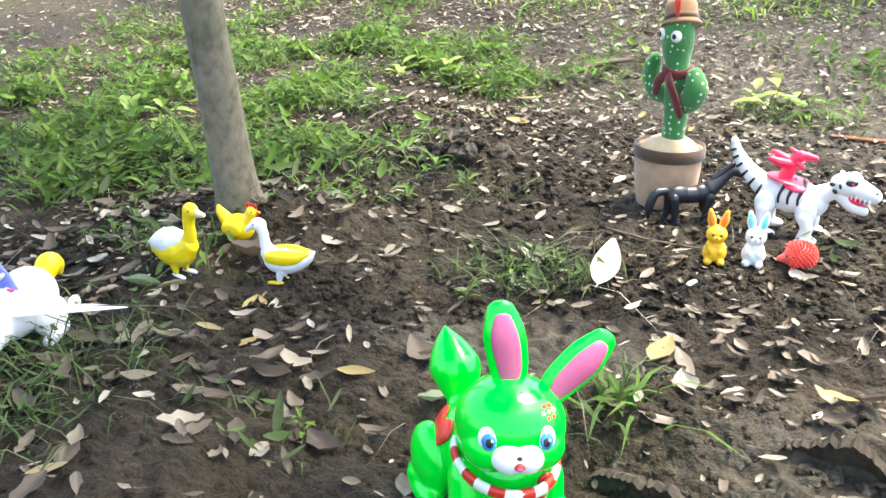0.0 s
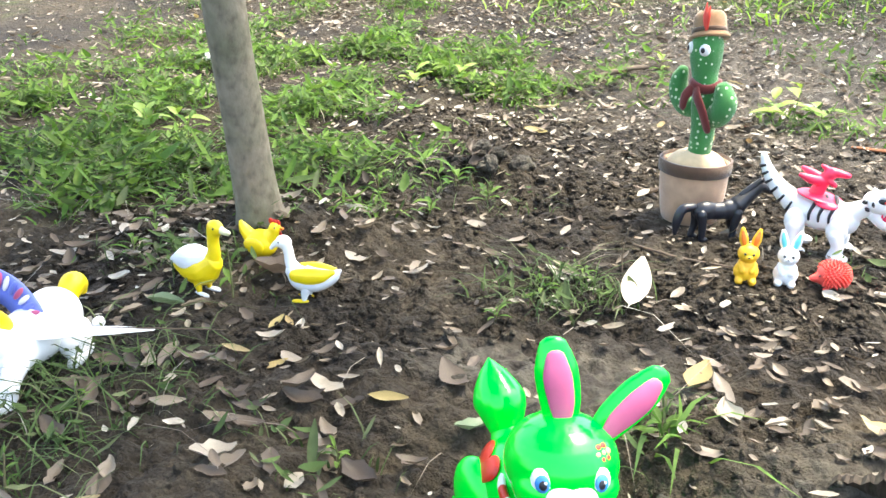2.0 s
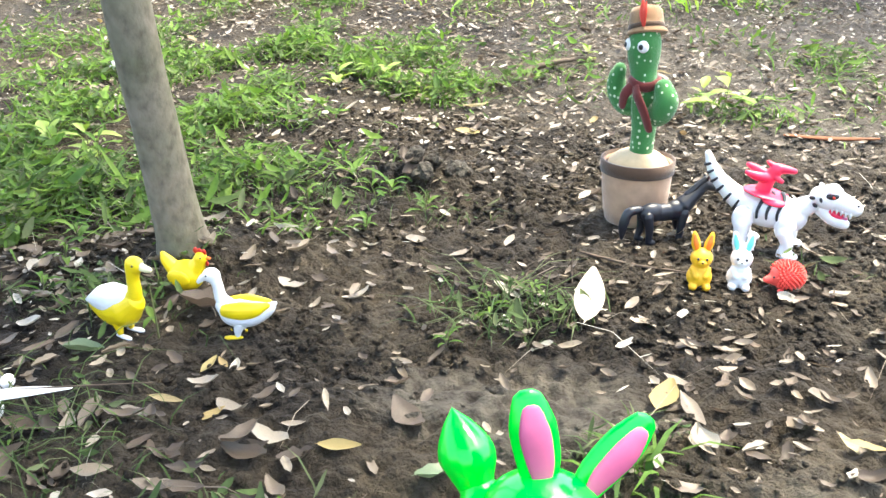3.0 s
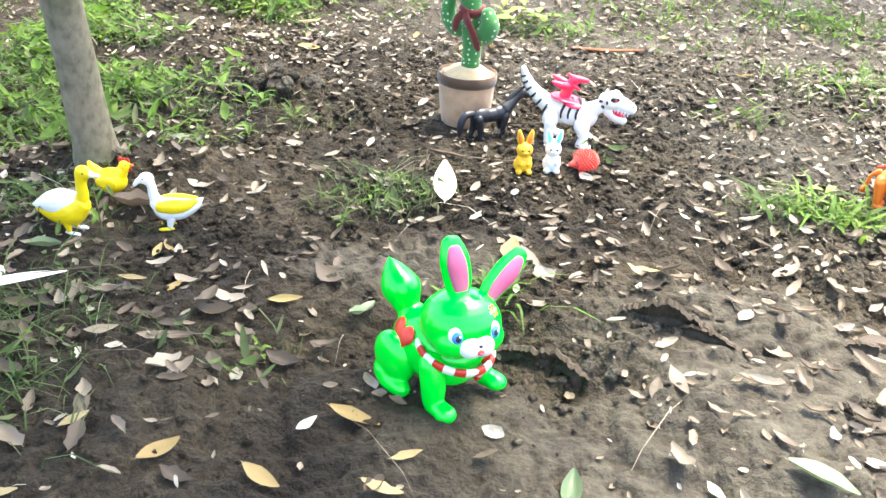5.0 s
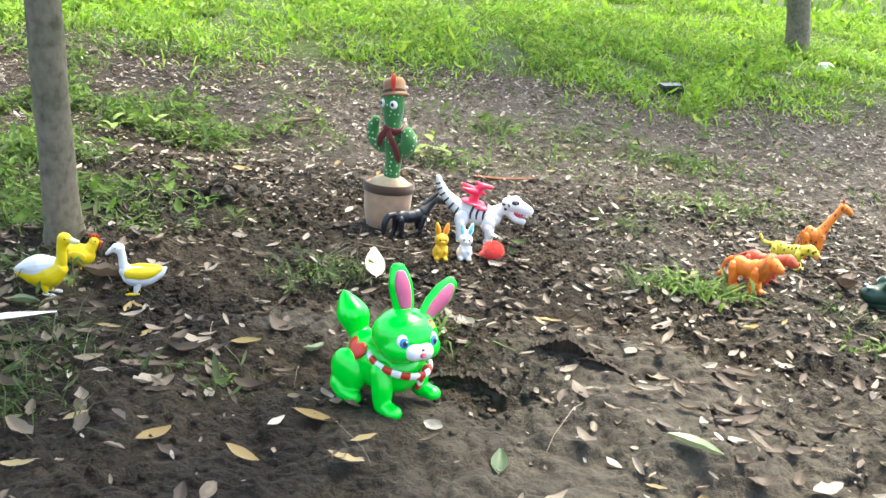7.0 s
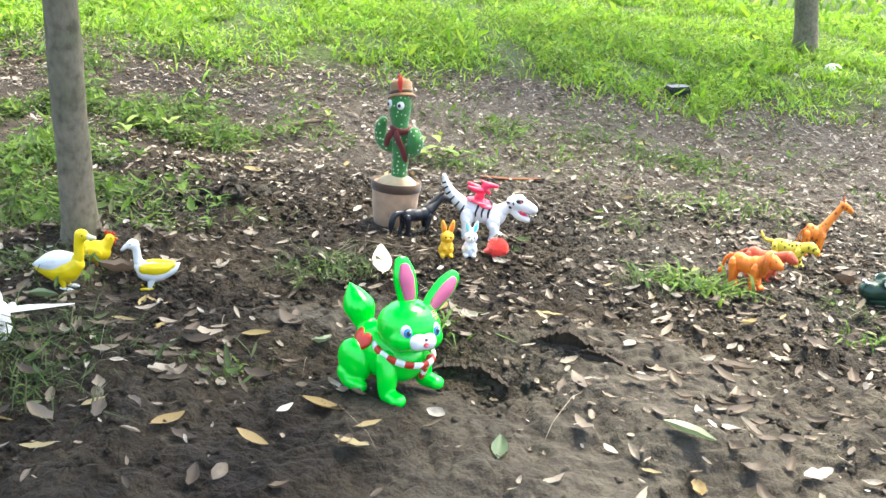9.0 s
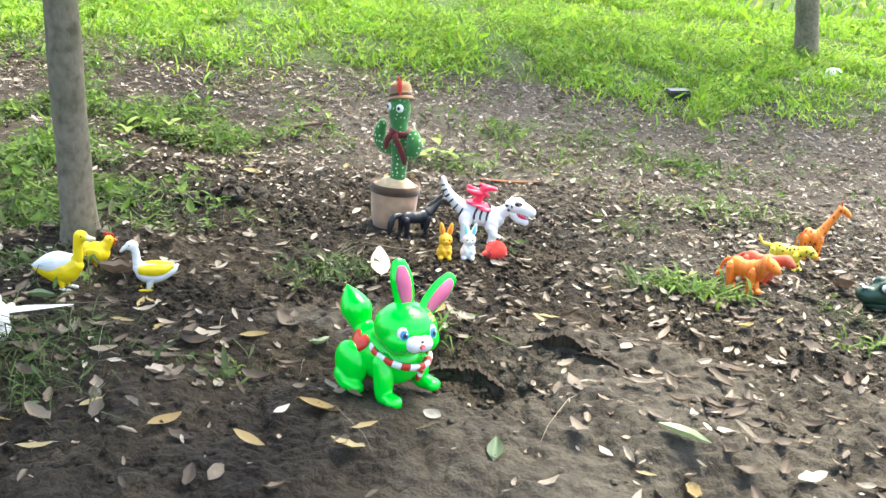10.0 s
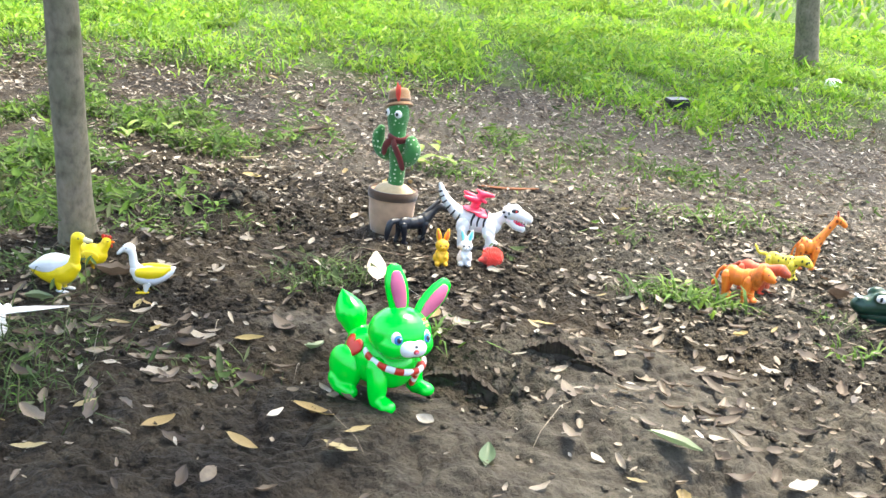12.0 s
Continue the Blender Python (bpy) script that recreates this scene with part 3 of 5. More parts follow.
# ---- toys: the plush cactus in its pot ----
def cactus(m):
    t = thing("plush_cactus", m, "dancing plush cactus with felt hat in a fabric pot", "toy")
    part("pot", lathe(bmesh.new(), [(0.040, 0.0), (0.046, 0.002), (0.050, 0.02), (0.054, 0.05), (0.0555, 0.080), (0.0555, 0.092), (0.051, 0.094), (0.050, 0.088)], 40, 0.012), POT_CLOTH, t, "tan fabric pot")
    part("rim_band", lathe(bmesh.new(), [(0.0555, 0.078), (0.0585, 0.079), (0.0590, 0.088), (0.0585, 0.097), (0.0555, 0.098), (0.0545, 0.090)], 40, 0.012), BAND_CLOTH, t, "dark brown fabric band")
    ball("sand", SAND_CLOTH, t, (0, 0, 0.084), (0.049, 0.049, 0.028), (0, 0, 0), "cream fabric soil dome", 24)
    stem = [("l", [(0.004, 0, 0.100, 0.0185), (0.006, 0, 0.140, 0.019), (0.004, 0, 0.175, 0.021), (0.000, 0, 0.205, 0.0195), (-0.004, 0, 0.225, 0.0205), (-0.006, 0, 0.248, 0.0250), (-0.007, 0, 0.270, 0.0245), (-0.007, 0, 0.288, 0.018)])]
    moulded("stem", CACTUS, t, stem, 0.0024, "green plush with white dots")
    moulded("arm", CACTUS, t, [("l", [(-0.010, 0, 0.170, 0.013), (-0.036, -0.002, 0.172, 0.0155), (-0.052, -0.003, 0.186, 0.0155), (-0.055, -0.003, 0.206, 0.0145), (-0.050, -0.003, 0.220, 0.011)])], 0.0022)
    moulded("arm", CACTUS, t, [("l", [(0.012, 0, 0.165, 0.014), (0.034, -0.002, 0.170, 0.018), (0.046, -0.002, 0.188, 0.019), (0.040, -0.002, 0.206, 0.015)])], 0.0022)
    for s in (1, -1):
        eye = ball("eye", P_WHITE, t, (-0.006 + s * 0.0145, -0.0200, 0.262), (0.0088, 0.005, 0.0088), (0, 0, s * 28), "white plastic eye")
        ball("pupil", P_BLACK, eye, (-0.006 + s * 0.0155 - 0.001, -0.0243, 0.262), (0.004, 0.002, 0.004), (0, 0, s * 28))
    hat = part("hat", lathe(bmesh.new(), [(0.0315, -0.003), (0.0335, -0.002), (0.0330, 0.001), (0.0275, 0.006), (0.0270, 0.018), (0.0262, 0.030), (0.021, 0.037), (0.010, 0.0395), (0.001, 0.040)], 32, 0.02), HAT_CLOTH, t, "brown felt hat with a brim")
    hat.matrix_local = pose(-0.009, 0.005, 0.277, -8, -16, 0) @ Matrix.Scale(0.95, 4)
    hb = part("hat_band", lathe(bmesh.new(), [(0.0272, 0.006), (0.0288, 0.007), (0.0284, 0.012), (0.0268, 0.013)], 32), BAND_CLOTH, hat)
    for k, (a, b) in enumerate(((0.014, 0.046), (0.021, 0.040))):
        part("feather", limb(bmesh.new(), [(0.014 + 0.003 * k, -0.024, 0.008, 0.003), (0.015 + 0.004 * k, -0.025, 0.026, 0.0062), (a, -0.022, b, 0.0015)], 10, 6, 0.35), FEATHER, hat, "red felt feather")
    sc = bmesh.new()
    limb(sc, [(0.021 * math.cos(a), 0.022 * math.sin(a), 0.209 + 0.003 * math.sin(2 * a), 0.0075) for a in np.linspace(0, 2 * math.pi, 15)], 10, 3, 0.6)
    part("scarf", sc, SCARF_CLOTH, t, "dark red plaid scarf")
    part("scarf_end", limb(bmesh.new(), [(0.000, -0.022, 0.207, 0.009), (0.014, -0.029, 0.194, 0.0085), (0.028, -0.028, 0.174, 0.0085), (0.036, -0.024, 0.153, 0.0075)], 10, 6, 0.4), SCARF_CLOTH, t)
    part("scarf_end", limb(bmesh.new(), [(-0.003, -0.023, 0.207, 0.0085), (-0.012, -0.029, 0.194, 0.0085), (-0.017, -0.028, 0.178, 0.0075)], 10, 6, 0.4), SCARF_CLOTH, t)
    return t


cactus(pose(0.037, 0.482, gz(0.037, 0.482) - 0.002, 0, 0, -38) @ Matrix.Diagonal((0.93, 0.93, 1, 1)))


# ---- toys: animals ----
def eyes(t, x, y, z, r, white=0.0):
    for s in (1, -1):
        if white:
            e = ball("eye", P_WHITE, t, (x, s * y, z), (white, white * 0.6, white), (0, 0, 0), "", 12)
            ball("pupil", P_BLACK, e, (x + white * 0.1, s * (y + white * 0.45), z), r, (0, 0, 0), "", 10)
        else:
            ball("eye", P_BLACK, t, (x, s * y, z), r, (0, 0, 0), "", 10)


def duck(m, colours, trunk, neck, bill, wings, label, scale=1.0):
    """colours: body, wing, foot, bill, neck; the rest are point rows for one side view."""
    body_c, wing_c, foot_c, bill_c, neck_c = colours
    t = thing("toy_duck", m @ Matrix.Scale(scale, 4), label, "toy", "toy ducks by the tree")
    moulded("body", body_c, t, [("l", trunk)], 0.0013)
    tip = neck[-1]
    moulded("neck", neck_c, t, [("l", neck), ("b", (tip[0] + 0.003, 0, tip[2] + 0.003), (0.0122, 0.0098, 0.0102))], 0.0012)
    moulded("bill", bill_c, t, [("l", bill)], 0.001)
    for row, flat in wings:
        moulded("wing", wing_c, t, [("l", row, flat)], 0.0011)
    for s in (1, -1):
        thigh = moulded("leg", body_c, t, [("l", [(0.000, s * 0.009, 0.024, 0.0085), (0.003, s * 0.010, 0.013, 0.0055), (0.004, s * 0.010, 0.006, 0.0038)])], 0.001)
        moulded("foot", foot_c, thigh, [("l", [(0.000, s * 0.010, 0.0032, 0.0032), (0.014, s * 0.012, 0.0028, 0.0046), (0.019, s * 0.012, 0.0026, 0.0036)], 0.6, (0, 0, 1))], 0.001)
    eyes(t, tip[0] + 0.007, 0.0088, tip[2] + 0.005, 0.0014)
    return t


SADDLE = [([(-0.052, 0, 0.034, 0.0025), (-0.041, 0, 0.0365, 0.0085), (-0.024, 0, 0.0400, 0.0165), (-0.006, 0, 0.0430, 0.0195), (0.009, 0, 0.0470, 0.0150)], 1.0)]
SIDE_WINGS = [([(0.014, s * 0.0125, 0.043, 0.0105), (-0.004, s * 0.0120, 0.0435, 0.0130), (-0.022, s * 0.0095, 0.0455, 0.0110), (-0.038, s * 0.0050, 0.0505, 0.0050)], 0.8) for s in (1, -1)]
duck(pose(-0.488, -0.047, gz(-0.488, -0.047) - 0.002, 0, 0, -8) @ Matrix.Diagonal((0.93, 0.86, 1, 1)), (P_YELLOW, P_WHITE, P_WHITE, P_CREAM, P_YELLOW),
     [(-0.048, 0, 0.0295, 0.0030), (-0.034, 0, 0.0290, 0.0105), (-0.012, 0, 0.0290, 0.0185), (0.008, 0, 0.0330, 0.0205), (0.021, 0, 0.0420, 0.0155)],
     [(0.018, 0, 0.041, 0.0135), (0.027, 0, 0.056, 0.0092), (0.0275, 0, 0.074, 0.0080), (0.030, 0, 0.088, 0.0095)],
     [(0.040, 0, 0.091, 0.0055), (0.049, 0, 0.089, 0.0042), (0.055, 0, 0.089, 0.0034)], SADDLE, "yellow plastic duck toy with a white back")
duck(pose(-0.362, -0.002, gz(-0.362, -0.002) - 0.002, 0, 0, 188) @ Matrix.Diagonal((0.9, 0.88, 0.9, 1)), (P_WHITE, P_YELLOW, P_YELLOW, P_WHITE, P_WHITE),
     [(-0.048, 0, 0.0530, 0.0028), (-0.036, 0, 0.0430, 0.0105), (-0.012, 0, 0.0350, 0.0180), (0.010, 0, 0.0355, 0.0190), (0.022, 0, 0.0440, 0.0130)],
     [(0.018, 0, 0.043, 0.0125), (0.0265, 0, 0.057, 0.0085), (0.0290, 0, 0.074, 0.0074), (0.033, 0, 0.085, 0.0085)],
     [(0.040, 0, 0.088, 0.0070), (0.049, 0, 0.083, 0.0048), (0.055, 0, 0.077, 0.0032)], SIDE_WINGS, "white plastic goose toy with yellow wings", 0.95)


def hen(m):
    t = thing("toy_hen", m, "small yellow plastic hen with red comb", "toy", "toy ducks by the tree")
    moulded("body", P_YELLOW, t, [("b", (0, 0, 0.034), (0.026, 0.020, 0.022)), ("l", [(0.012, 0, 0.042, 0.014), (0.022, 0, 0.056, 0.0095), (0.024, 0, 0.062, 0.0095)]), ("l", [(-0.015, 0, 0.04, 0.012), (-0.028, 0, 0.056, 0.008), (-0.032, 0, 0.064, 0.004)])], 0.0014)
    for i in range(3):
        ball("comb", P_RED, t, (0.018 + 0.006 * i, 0, 0.0725 - 0.001 * i), (0.0038, 0.0018, 0.0048), (0, 0, 0), "", 10)
    ball("wattle", P_RED, t, (0.033, 0, 0.054), (0.0025, 0.002, 0.0042), (0, 0, 0), "", 10)
    ball("beak", P_ORANGE, t, (0.035, 0, 0.062), (0.0045, 0.0025, 0.0025), (0, 0, 0), "", 10)
    for s in (1, -1):
        ball("wing", P_YELLOW, t, (-0.003, s * 0.0185, 0.036), (0.017, 0.004, 0.012), (0, 10, 0))
        part("leg", limb(bmesh.new(), [(0.0, s * 0.008, 0.016, 0.003), (0.002, s * 0.008, 0.0, 0.0028)], 8, 3), P_AMBER, t)
    eyes(t, 0.028, 0.0085, 0.065, 0.0014)


hen(pose(-0.470, 0.062, gz(-0.470, 0.062) - 0.014, 0, 0, 5) @ Matrix.Scale(0.88, 4))


def beast(name, m, label, body_c, L, H, head, neck, tail, mane=None, group="toy animals", leg_r=0.0055, belly=0.3, head_c=None, bulk=1.0):
    """A four-legged toy, L long and H high at the shoulder, facing +x; head, neck and tail are point rows."""
    t = thing(name, m, label, "toy", group)
    z = H * 0.74
    moulded("body", body_c, t, [("b", (L * 0.22, 0, z), (L * 0.24, H * 0.21 * bulk, H * 0.26 * bulk)), ("b", (-L * 0.22, 0, z), (L * 0.23, H * 0.20 * bulk, H * 0.25 * bulk)), ("b", (0, 0, z - H * 0.02), (L * 0.34, H * 0.19 * bulk, H * 0.22 * bulk)), ("l", neck), ("l", head)], 0.0013)
    for sx, ph in ((0.30, 0.05), (-0.33, -0.04)):
        for s in (1, -1):
            x, y, d = L * sx, s * H * 0.15, s * L * ph
            moulded("leg", body_c, t, [("l", [(x, y, z * 0.95, leg_r * 1.5), (x + d * 0.4 - L * 0.02 * np.sign(sx), y * 1.1, z * 0.5, leg_r * 1.15), (x + d, y * 1.1, z * 0.16, leg_r * 0.9), (x + d * 1.1, y * 1.1, 0.004, leg_r)]), ("b", (x + d * 1.1 + leg_r * 0.5, y * 1.1, leg_r * 0.45), (leg_r * 1.5, leg_r * 1.1, leg_r * 0.65))], 0.0011)
    moulded("tail", mane or body_c, t, [("l", tail)], 0.0011)
    return t


def horse_black():
    x, y = 0.083, 0.408
    t = beast("toy_horse", pose(x, y, gz(x, y) - 0.001, 0, 0, 33) @ Matrix.Scale(1.12, 4), "black plastic horse toy beside the cactus pot", P_BLACK, 0.080, 0.052,
              [(0.058, 0, 0.068, 0.0075), (0.070, 0, 0.064, 0.0062), (0.079, 0, 0.058, 0.0045)], [(0.026, 0, 0.044, 0.0125), (0.042, 0, 0.057, 0.0085), (0.057, 0, 0.069, 0.0068)],
              [(-0.036, 0, 0.045, 0.0055), (-0.050, 0, 0.042, 0.0062), (-0.056, 0, 0.026, 0.006), (-0.057, 0, 0.010, 0.003)], None, "toys by the cactus", 0.0046)
    moulded("mane", P_BLACK, t, [("l", [(0.030, 0, 0.058, 0.004), (0.044, 0, 0.068, 0.0042), (0.056, 0, 0.077, 0.0035)])], 0.001)
    for s in (1, -1):
        ball("ear", P_BLACK, t, (0.056, s * 0.004, 0.078), (0.0016, 0.0014, 0.004), (0, 0, 0), "", 8)


horse_black()


def dino():
    x, y = 0.226, 0.402
    t = thing("toy_dinosaur", pose(x, y, gz(x, y) - 0.001, 0, 0, -10) @ Matrix.Diagonal((0.9, 0.95, 0.97, 1)), "white plastic dinosaur toy with black stripes, jaws open", "toy", "toys by the cactus")
    body = moulded("body", P_WHITE, t, [("b", (-0.004, 0, 0.060), (0.046, 0.024, 0.025)), ("b", (0.022, 0, 0.056), (0.028, 0.023, 0.024)), ("l", [(0.030, 0, 0.064, 0.017), (0.048, 0, 0.075, 0.0135), (0.058, 0, 0.080, 0.013)])], 0.0015)
    tail = [(-0.028, 0, 0.062, 0.022), (-0.055, 0, 0.073, 0.0165), (-0.080, 0, 0.092, 0.0120), (-0.096, 0, 0.112, 0.0088), (-0.104, 0, 0.130, 0.0055)]
    tl = moulded("tail", P_WHITE, t, [("l", tail)], 0.0014)
    s = spline(tail, 6)
    for i in range(5, len(s) - 2, 3):
        c, d, r = s[i, :3], s[i + 1, :3] - s[i - 1, :3], s[i, 3]
        d = d / np.linalg.norm(d)
        up = np.array([-d[2], 0, d[0]])
        up = up if up[2] > 0 or up[0] < 0 else -up
        pts = [(*(c + (r * 0.99) * (math.cos(a) * up + math.sin(a) * np.array([0, 1, 0]))), 0.0030 * (1 - 0.4 * abs(a) / 1.7)) for a in np.linspace(-1.7, 1.7, 11)]
        part("stripe", limb(bmesh.new(), pts, 8, 2), P_BLACK, tl)
    for i, bx in enumerate((-0.018, -0.004, 0.011)):
        pts = [(bx + 0.003 * math.sin(3 * a), -0.0238 * math.sin(a), 0.060 + 0.0246 * math.cos(a), 0.0038 - 0.001 * abs(a)) for a in np.linspace(-1.8, 1.8, 13)]
        part("stripe", limb(bmesh.new(), pts, 8, 2), P_BLACK, body)
    head = moulded("head", P_WHITE, t, [("b", (0.066, 0, 0.088), (0.018, 0.015, 0.0125)), ("l", [(0.070, 0, 0.089, 0.012), (0.086, 0, 0.086, 0.0105), (0.099, 0, 0.083, 0.0085)]), ("b", (0.072, 0.010, 0.098), (0.007, 0.004, 0.004)), ("b", (0.072, -0.010, 0.098), (0.007, 0.004, 0.004))], 0.0013)
    jaw = moulded("jaw", P_WHITE, t, [("l", [(0.064, 0, 0.076, 0.009), (0.078, 0, 0.067, 0.0075), (0.092, 0, 0.064, 0.006)])], 0.0012)
    ball("mouth", P_SCARLET, jaw, (0.078, 0, 0.0735), (0.014, 0.0075, 0.0045), (0, 15, 0), "red open mouth")
    ball("tongue", P_PINK, jaw, (0.086, 0, 0.0715), (0.009, 0.005, 0.0025), (0, 12, 0))
    for s2 in (1, -1):
        e = ball("eye_patch", P_BLACK, head, (0.072, s2 * 0.0118, 0.094), (0.0078, 0.0036, 0.0036), (0, -15, 0))
        ball("eye", P_RED, e, (0.074, s2 * 0.0148, 0.094), 0.0017, (0, 0, 0), "", 8)
        ball("nostril", P_BLACK, head, (0.101, s2 * 0.0055, 0.0885), (0.0022, 0.0016, 0.0012), (0, 0, 0), "", 8)
        for k in range(3):
            ball("spot", P_BLACK, head, (0.052 + 0.005 * k, s2 * (0.0125 + 0.0005 * k), 0.088 - 0.007 * (k % 2)), (0.0035, 0.0016, 0.0022), (0, 30 * k, 0), "", 8)
        # hind and front legs, with blocky feet
        for lx, top, kn in ((-0.040, 0.055, 0.0), (0.022, 0.050, 0.006)):
            moulded("leg", P_WHITE, t, [("b", (lx, s2 * 0.021, top - 0.006), (0.016, 0.010, 0.019)), ("l", [(lx, s2 * 0.024, top - 0.012, 0.0115), (lx + kn, s2 * 0.026, 0.022, 0.0095), (lx + 0.002, s2 * 0.027, 0.008, 0.0095)]), ("b", (lx + 0.008, s2 * 0.028, 0.0065), (0.016, 0.0115, 0.0068))], 0.0014)
        for k in range(5):
            part("tooth", limb(bmesh.new(), [(0.076 + 0.005 * k, s2 * 0.0075, 0.080 - 0.0006 * k, 0.0016), (0.076 + 0.005 * k, s2 * 0.0075, 0.0755 - 0.0006 * k, 0.0004)], 6, 2), P_WHITE, head)
    big = pose(0.058, 0, 0.080, 0, 6, 0) @ Matrix.Scale(1.28, 4) @ pose(-0.058, 0, -0.080)
    head.matrix_local, jaw.matrix_local = big, big
    for k in range(4):
        ball("crest", P_WHITE, head, (0.058 + 0.007 * k, 0, 0.100 - 0.0005 * k), (0.003, 0.002, 0.003), (0, 0, 0), "", 8)


dino()


def red_flyer():
    x, y = 0.213, 0.404
    t = thing("toy_pterosaur", pose(x, y, gz(x, y) + 0.081, 0, 0, -10) @ Matrix.Scale(1.15, 4), "bright red plastic pterosaur toy riding on the dinosaur", "toy", "toys by the cactus")
    moulded("saddle", P_SCARLET, t, [("b", (0.0, 0, 0.0), (0.026, 0.022, 0.0035), (0, 8, 0)), ("b", (0.012, -0.016, -0.004), (0.014, 0.008, 0.003), (25, 8, 0)), ("b", (0.012, 0.016, -0.004), (0.014, 0.008, 0.003), (-25, 8, 0))], 0.0012)
    moulded("body", P_SCARLET, t, [("l", [(-0.004, 0, 0.002, 0.009), (0.0, 0, 0.014, 0.008), (0.006, 0, 0.026, 0.0075), (0.010, 0, 0.030, 0.0075)]), ("l", [(0.008, 0, 0.031, 0.0065), (0.018, 0, 0.031, 0.005), (0.028, 0, 0.030, 0.0035)]), ("l", [(0.006, 0, 0.033, 0.004), (-0.002, 0, 0.038, 0.002)]), ("l", [(0.002, 0.004, 0.02, 0.005), (-0.012, 0.008, 0.024, 0.0055), (-0.024, 0.010, 0.029, 0.003)]), ("l", [(0.002, -0.004, 0.02, 0.005), (-0.010, -0.010, 0.022, 0.0055), (-0.022, -0.013, 0.026, 0.003)]), ("l", [(0.008, -0.004, 0.022, 0.0035), (0.016, -0.006, 0.018, 0.003)])], 0.0011)


red_flyer()


def small_bunny(x, y, rot, c, inner, label):
    t = thing("toy_bunny", pose(x, y, gz(x, y) - 0.001, 0, 0, rot), label, "toy", "rubber bunnies")
    moulded("body", c, t, [("b", (0, 0, 0.014), (0.0145, 0.0155, 0.0145)), ("b", (0, 0, 0.023), (0.011, 0.012, 0.012)), ("b", (0.002, 0, 0.040), (0.0125, 0.0135, 0.0125)), ("b", (0.010, 0.008, 0.0045), (0.0075, 0.0055, 0.005)), ("b", (0.010, -0.008, 0.0045), (0.0075, 0.0055, 0.005)), ("l", [(0.006, 0.009, 0.026, 0.004), (0.012, 0.006, 0.019, 0.0042)]), ("l", [(0.006, -0.009, 0.026, 0.004), (0.012, -0.006, 0.019, 0.0042)])], 0.0011)
    for s in (1, -1):
        ear = moulded("ear", c, t, [("l", [(0.0, s * 0.0055, 0.048, 0.0042), (-0.001, s * 0.008, 0.058, 0.0058), (-0.002, s * 0.0105, 0.070, 0.0032)], 0.55, (1, 0, 0))], 0.0009)
        part("inner_ear", limb(bmesh.new(), [(0.0028, s * 0.006, 0.050, 0.002), (0.0024, s * 0.008, 0.059, 0.0034), (0.0005, s * 0.0100, 0.068, 0.0018)], 10, 5, 0.35, (1, 0, 0)), inner, ear)
        ball("eye", P_BLACK, t, (0.0135, s * 0.0052, 0.0425), 0.0017, (0, 0, 0), "", 10)
    ball("muzzle", c, t, (0.0130, 0, 0.0375), (0.004, 0.0055, 0.004), (0, 0, 0), "", 12)
    ball("nose", P_BLACK, t, (0.0168, 0, 0.0392), (0.0011, 0.0016, 0.0011), (0, 0, 0), "", 8)
    return t


small_bunny(0.136, 0.247, -82, P_AMBER, P_ORANGE, "amber yellow rubber bunny sitting upright")
small_bunny(0.184, 0.262, -88, P_WHITE, P_AQUA, "white rubber bunny with aqua ears, sitting upright")


def hedgehog():
    x, y = 0.240, 0.272
    t = thing("toy_hedgehog", pose(x, y, gz(x, y) - 0.001, 0, 0, 195) @ Matrix.Scale(0.86, 4), "coral red rubber hedgehog with short spikes", "toy")
    body = moulded("body", P_CORAL, t, [("b", (0, 0, 0.021), (0.023, 0.020, 0.020)), ("l", [(0.015, 0, 0.017, 0.011), (0.028, 0, 0.015, 0.005)])], 0.0013)
    bm = bmesh.new()
    for i in range(280):
        zc = 1 - 2 * (i + 0.5) / 280
        a = i * 2.39996
        d = Vector((math.sqrt(1 - zc * zc) * math.cos(a), math.sqrt(1 - zc * zc) * math.sin(a), zc))
        if d.z < -0.6 or d.x > 0.72:
            continue
        p = Vector((d.x * 0.0225, d.y * 0.0195, 0.0215 + d.z * 0.0195))
        q = p + d * 0.0042
        limb(bm, [(*p, 0.0020), (*q, 0.0011)], 5, 2)
    part("spike_coat", bm, P_CORAL, t)
    for s in (1, -1):
        ball("eye", P_BLACK, t, (0.021, s * 0.0085, 0.0225), 0.0016, (0, 0, 0), "", 8)
        ball("foot", P_CORAL, t, (0.010, s * 0.012, 0.003), (0.005, 0.004, 0.003), (0, 0, 0), "", 8)


hedgehog()


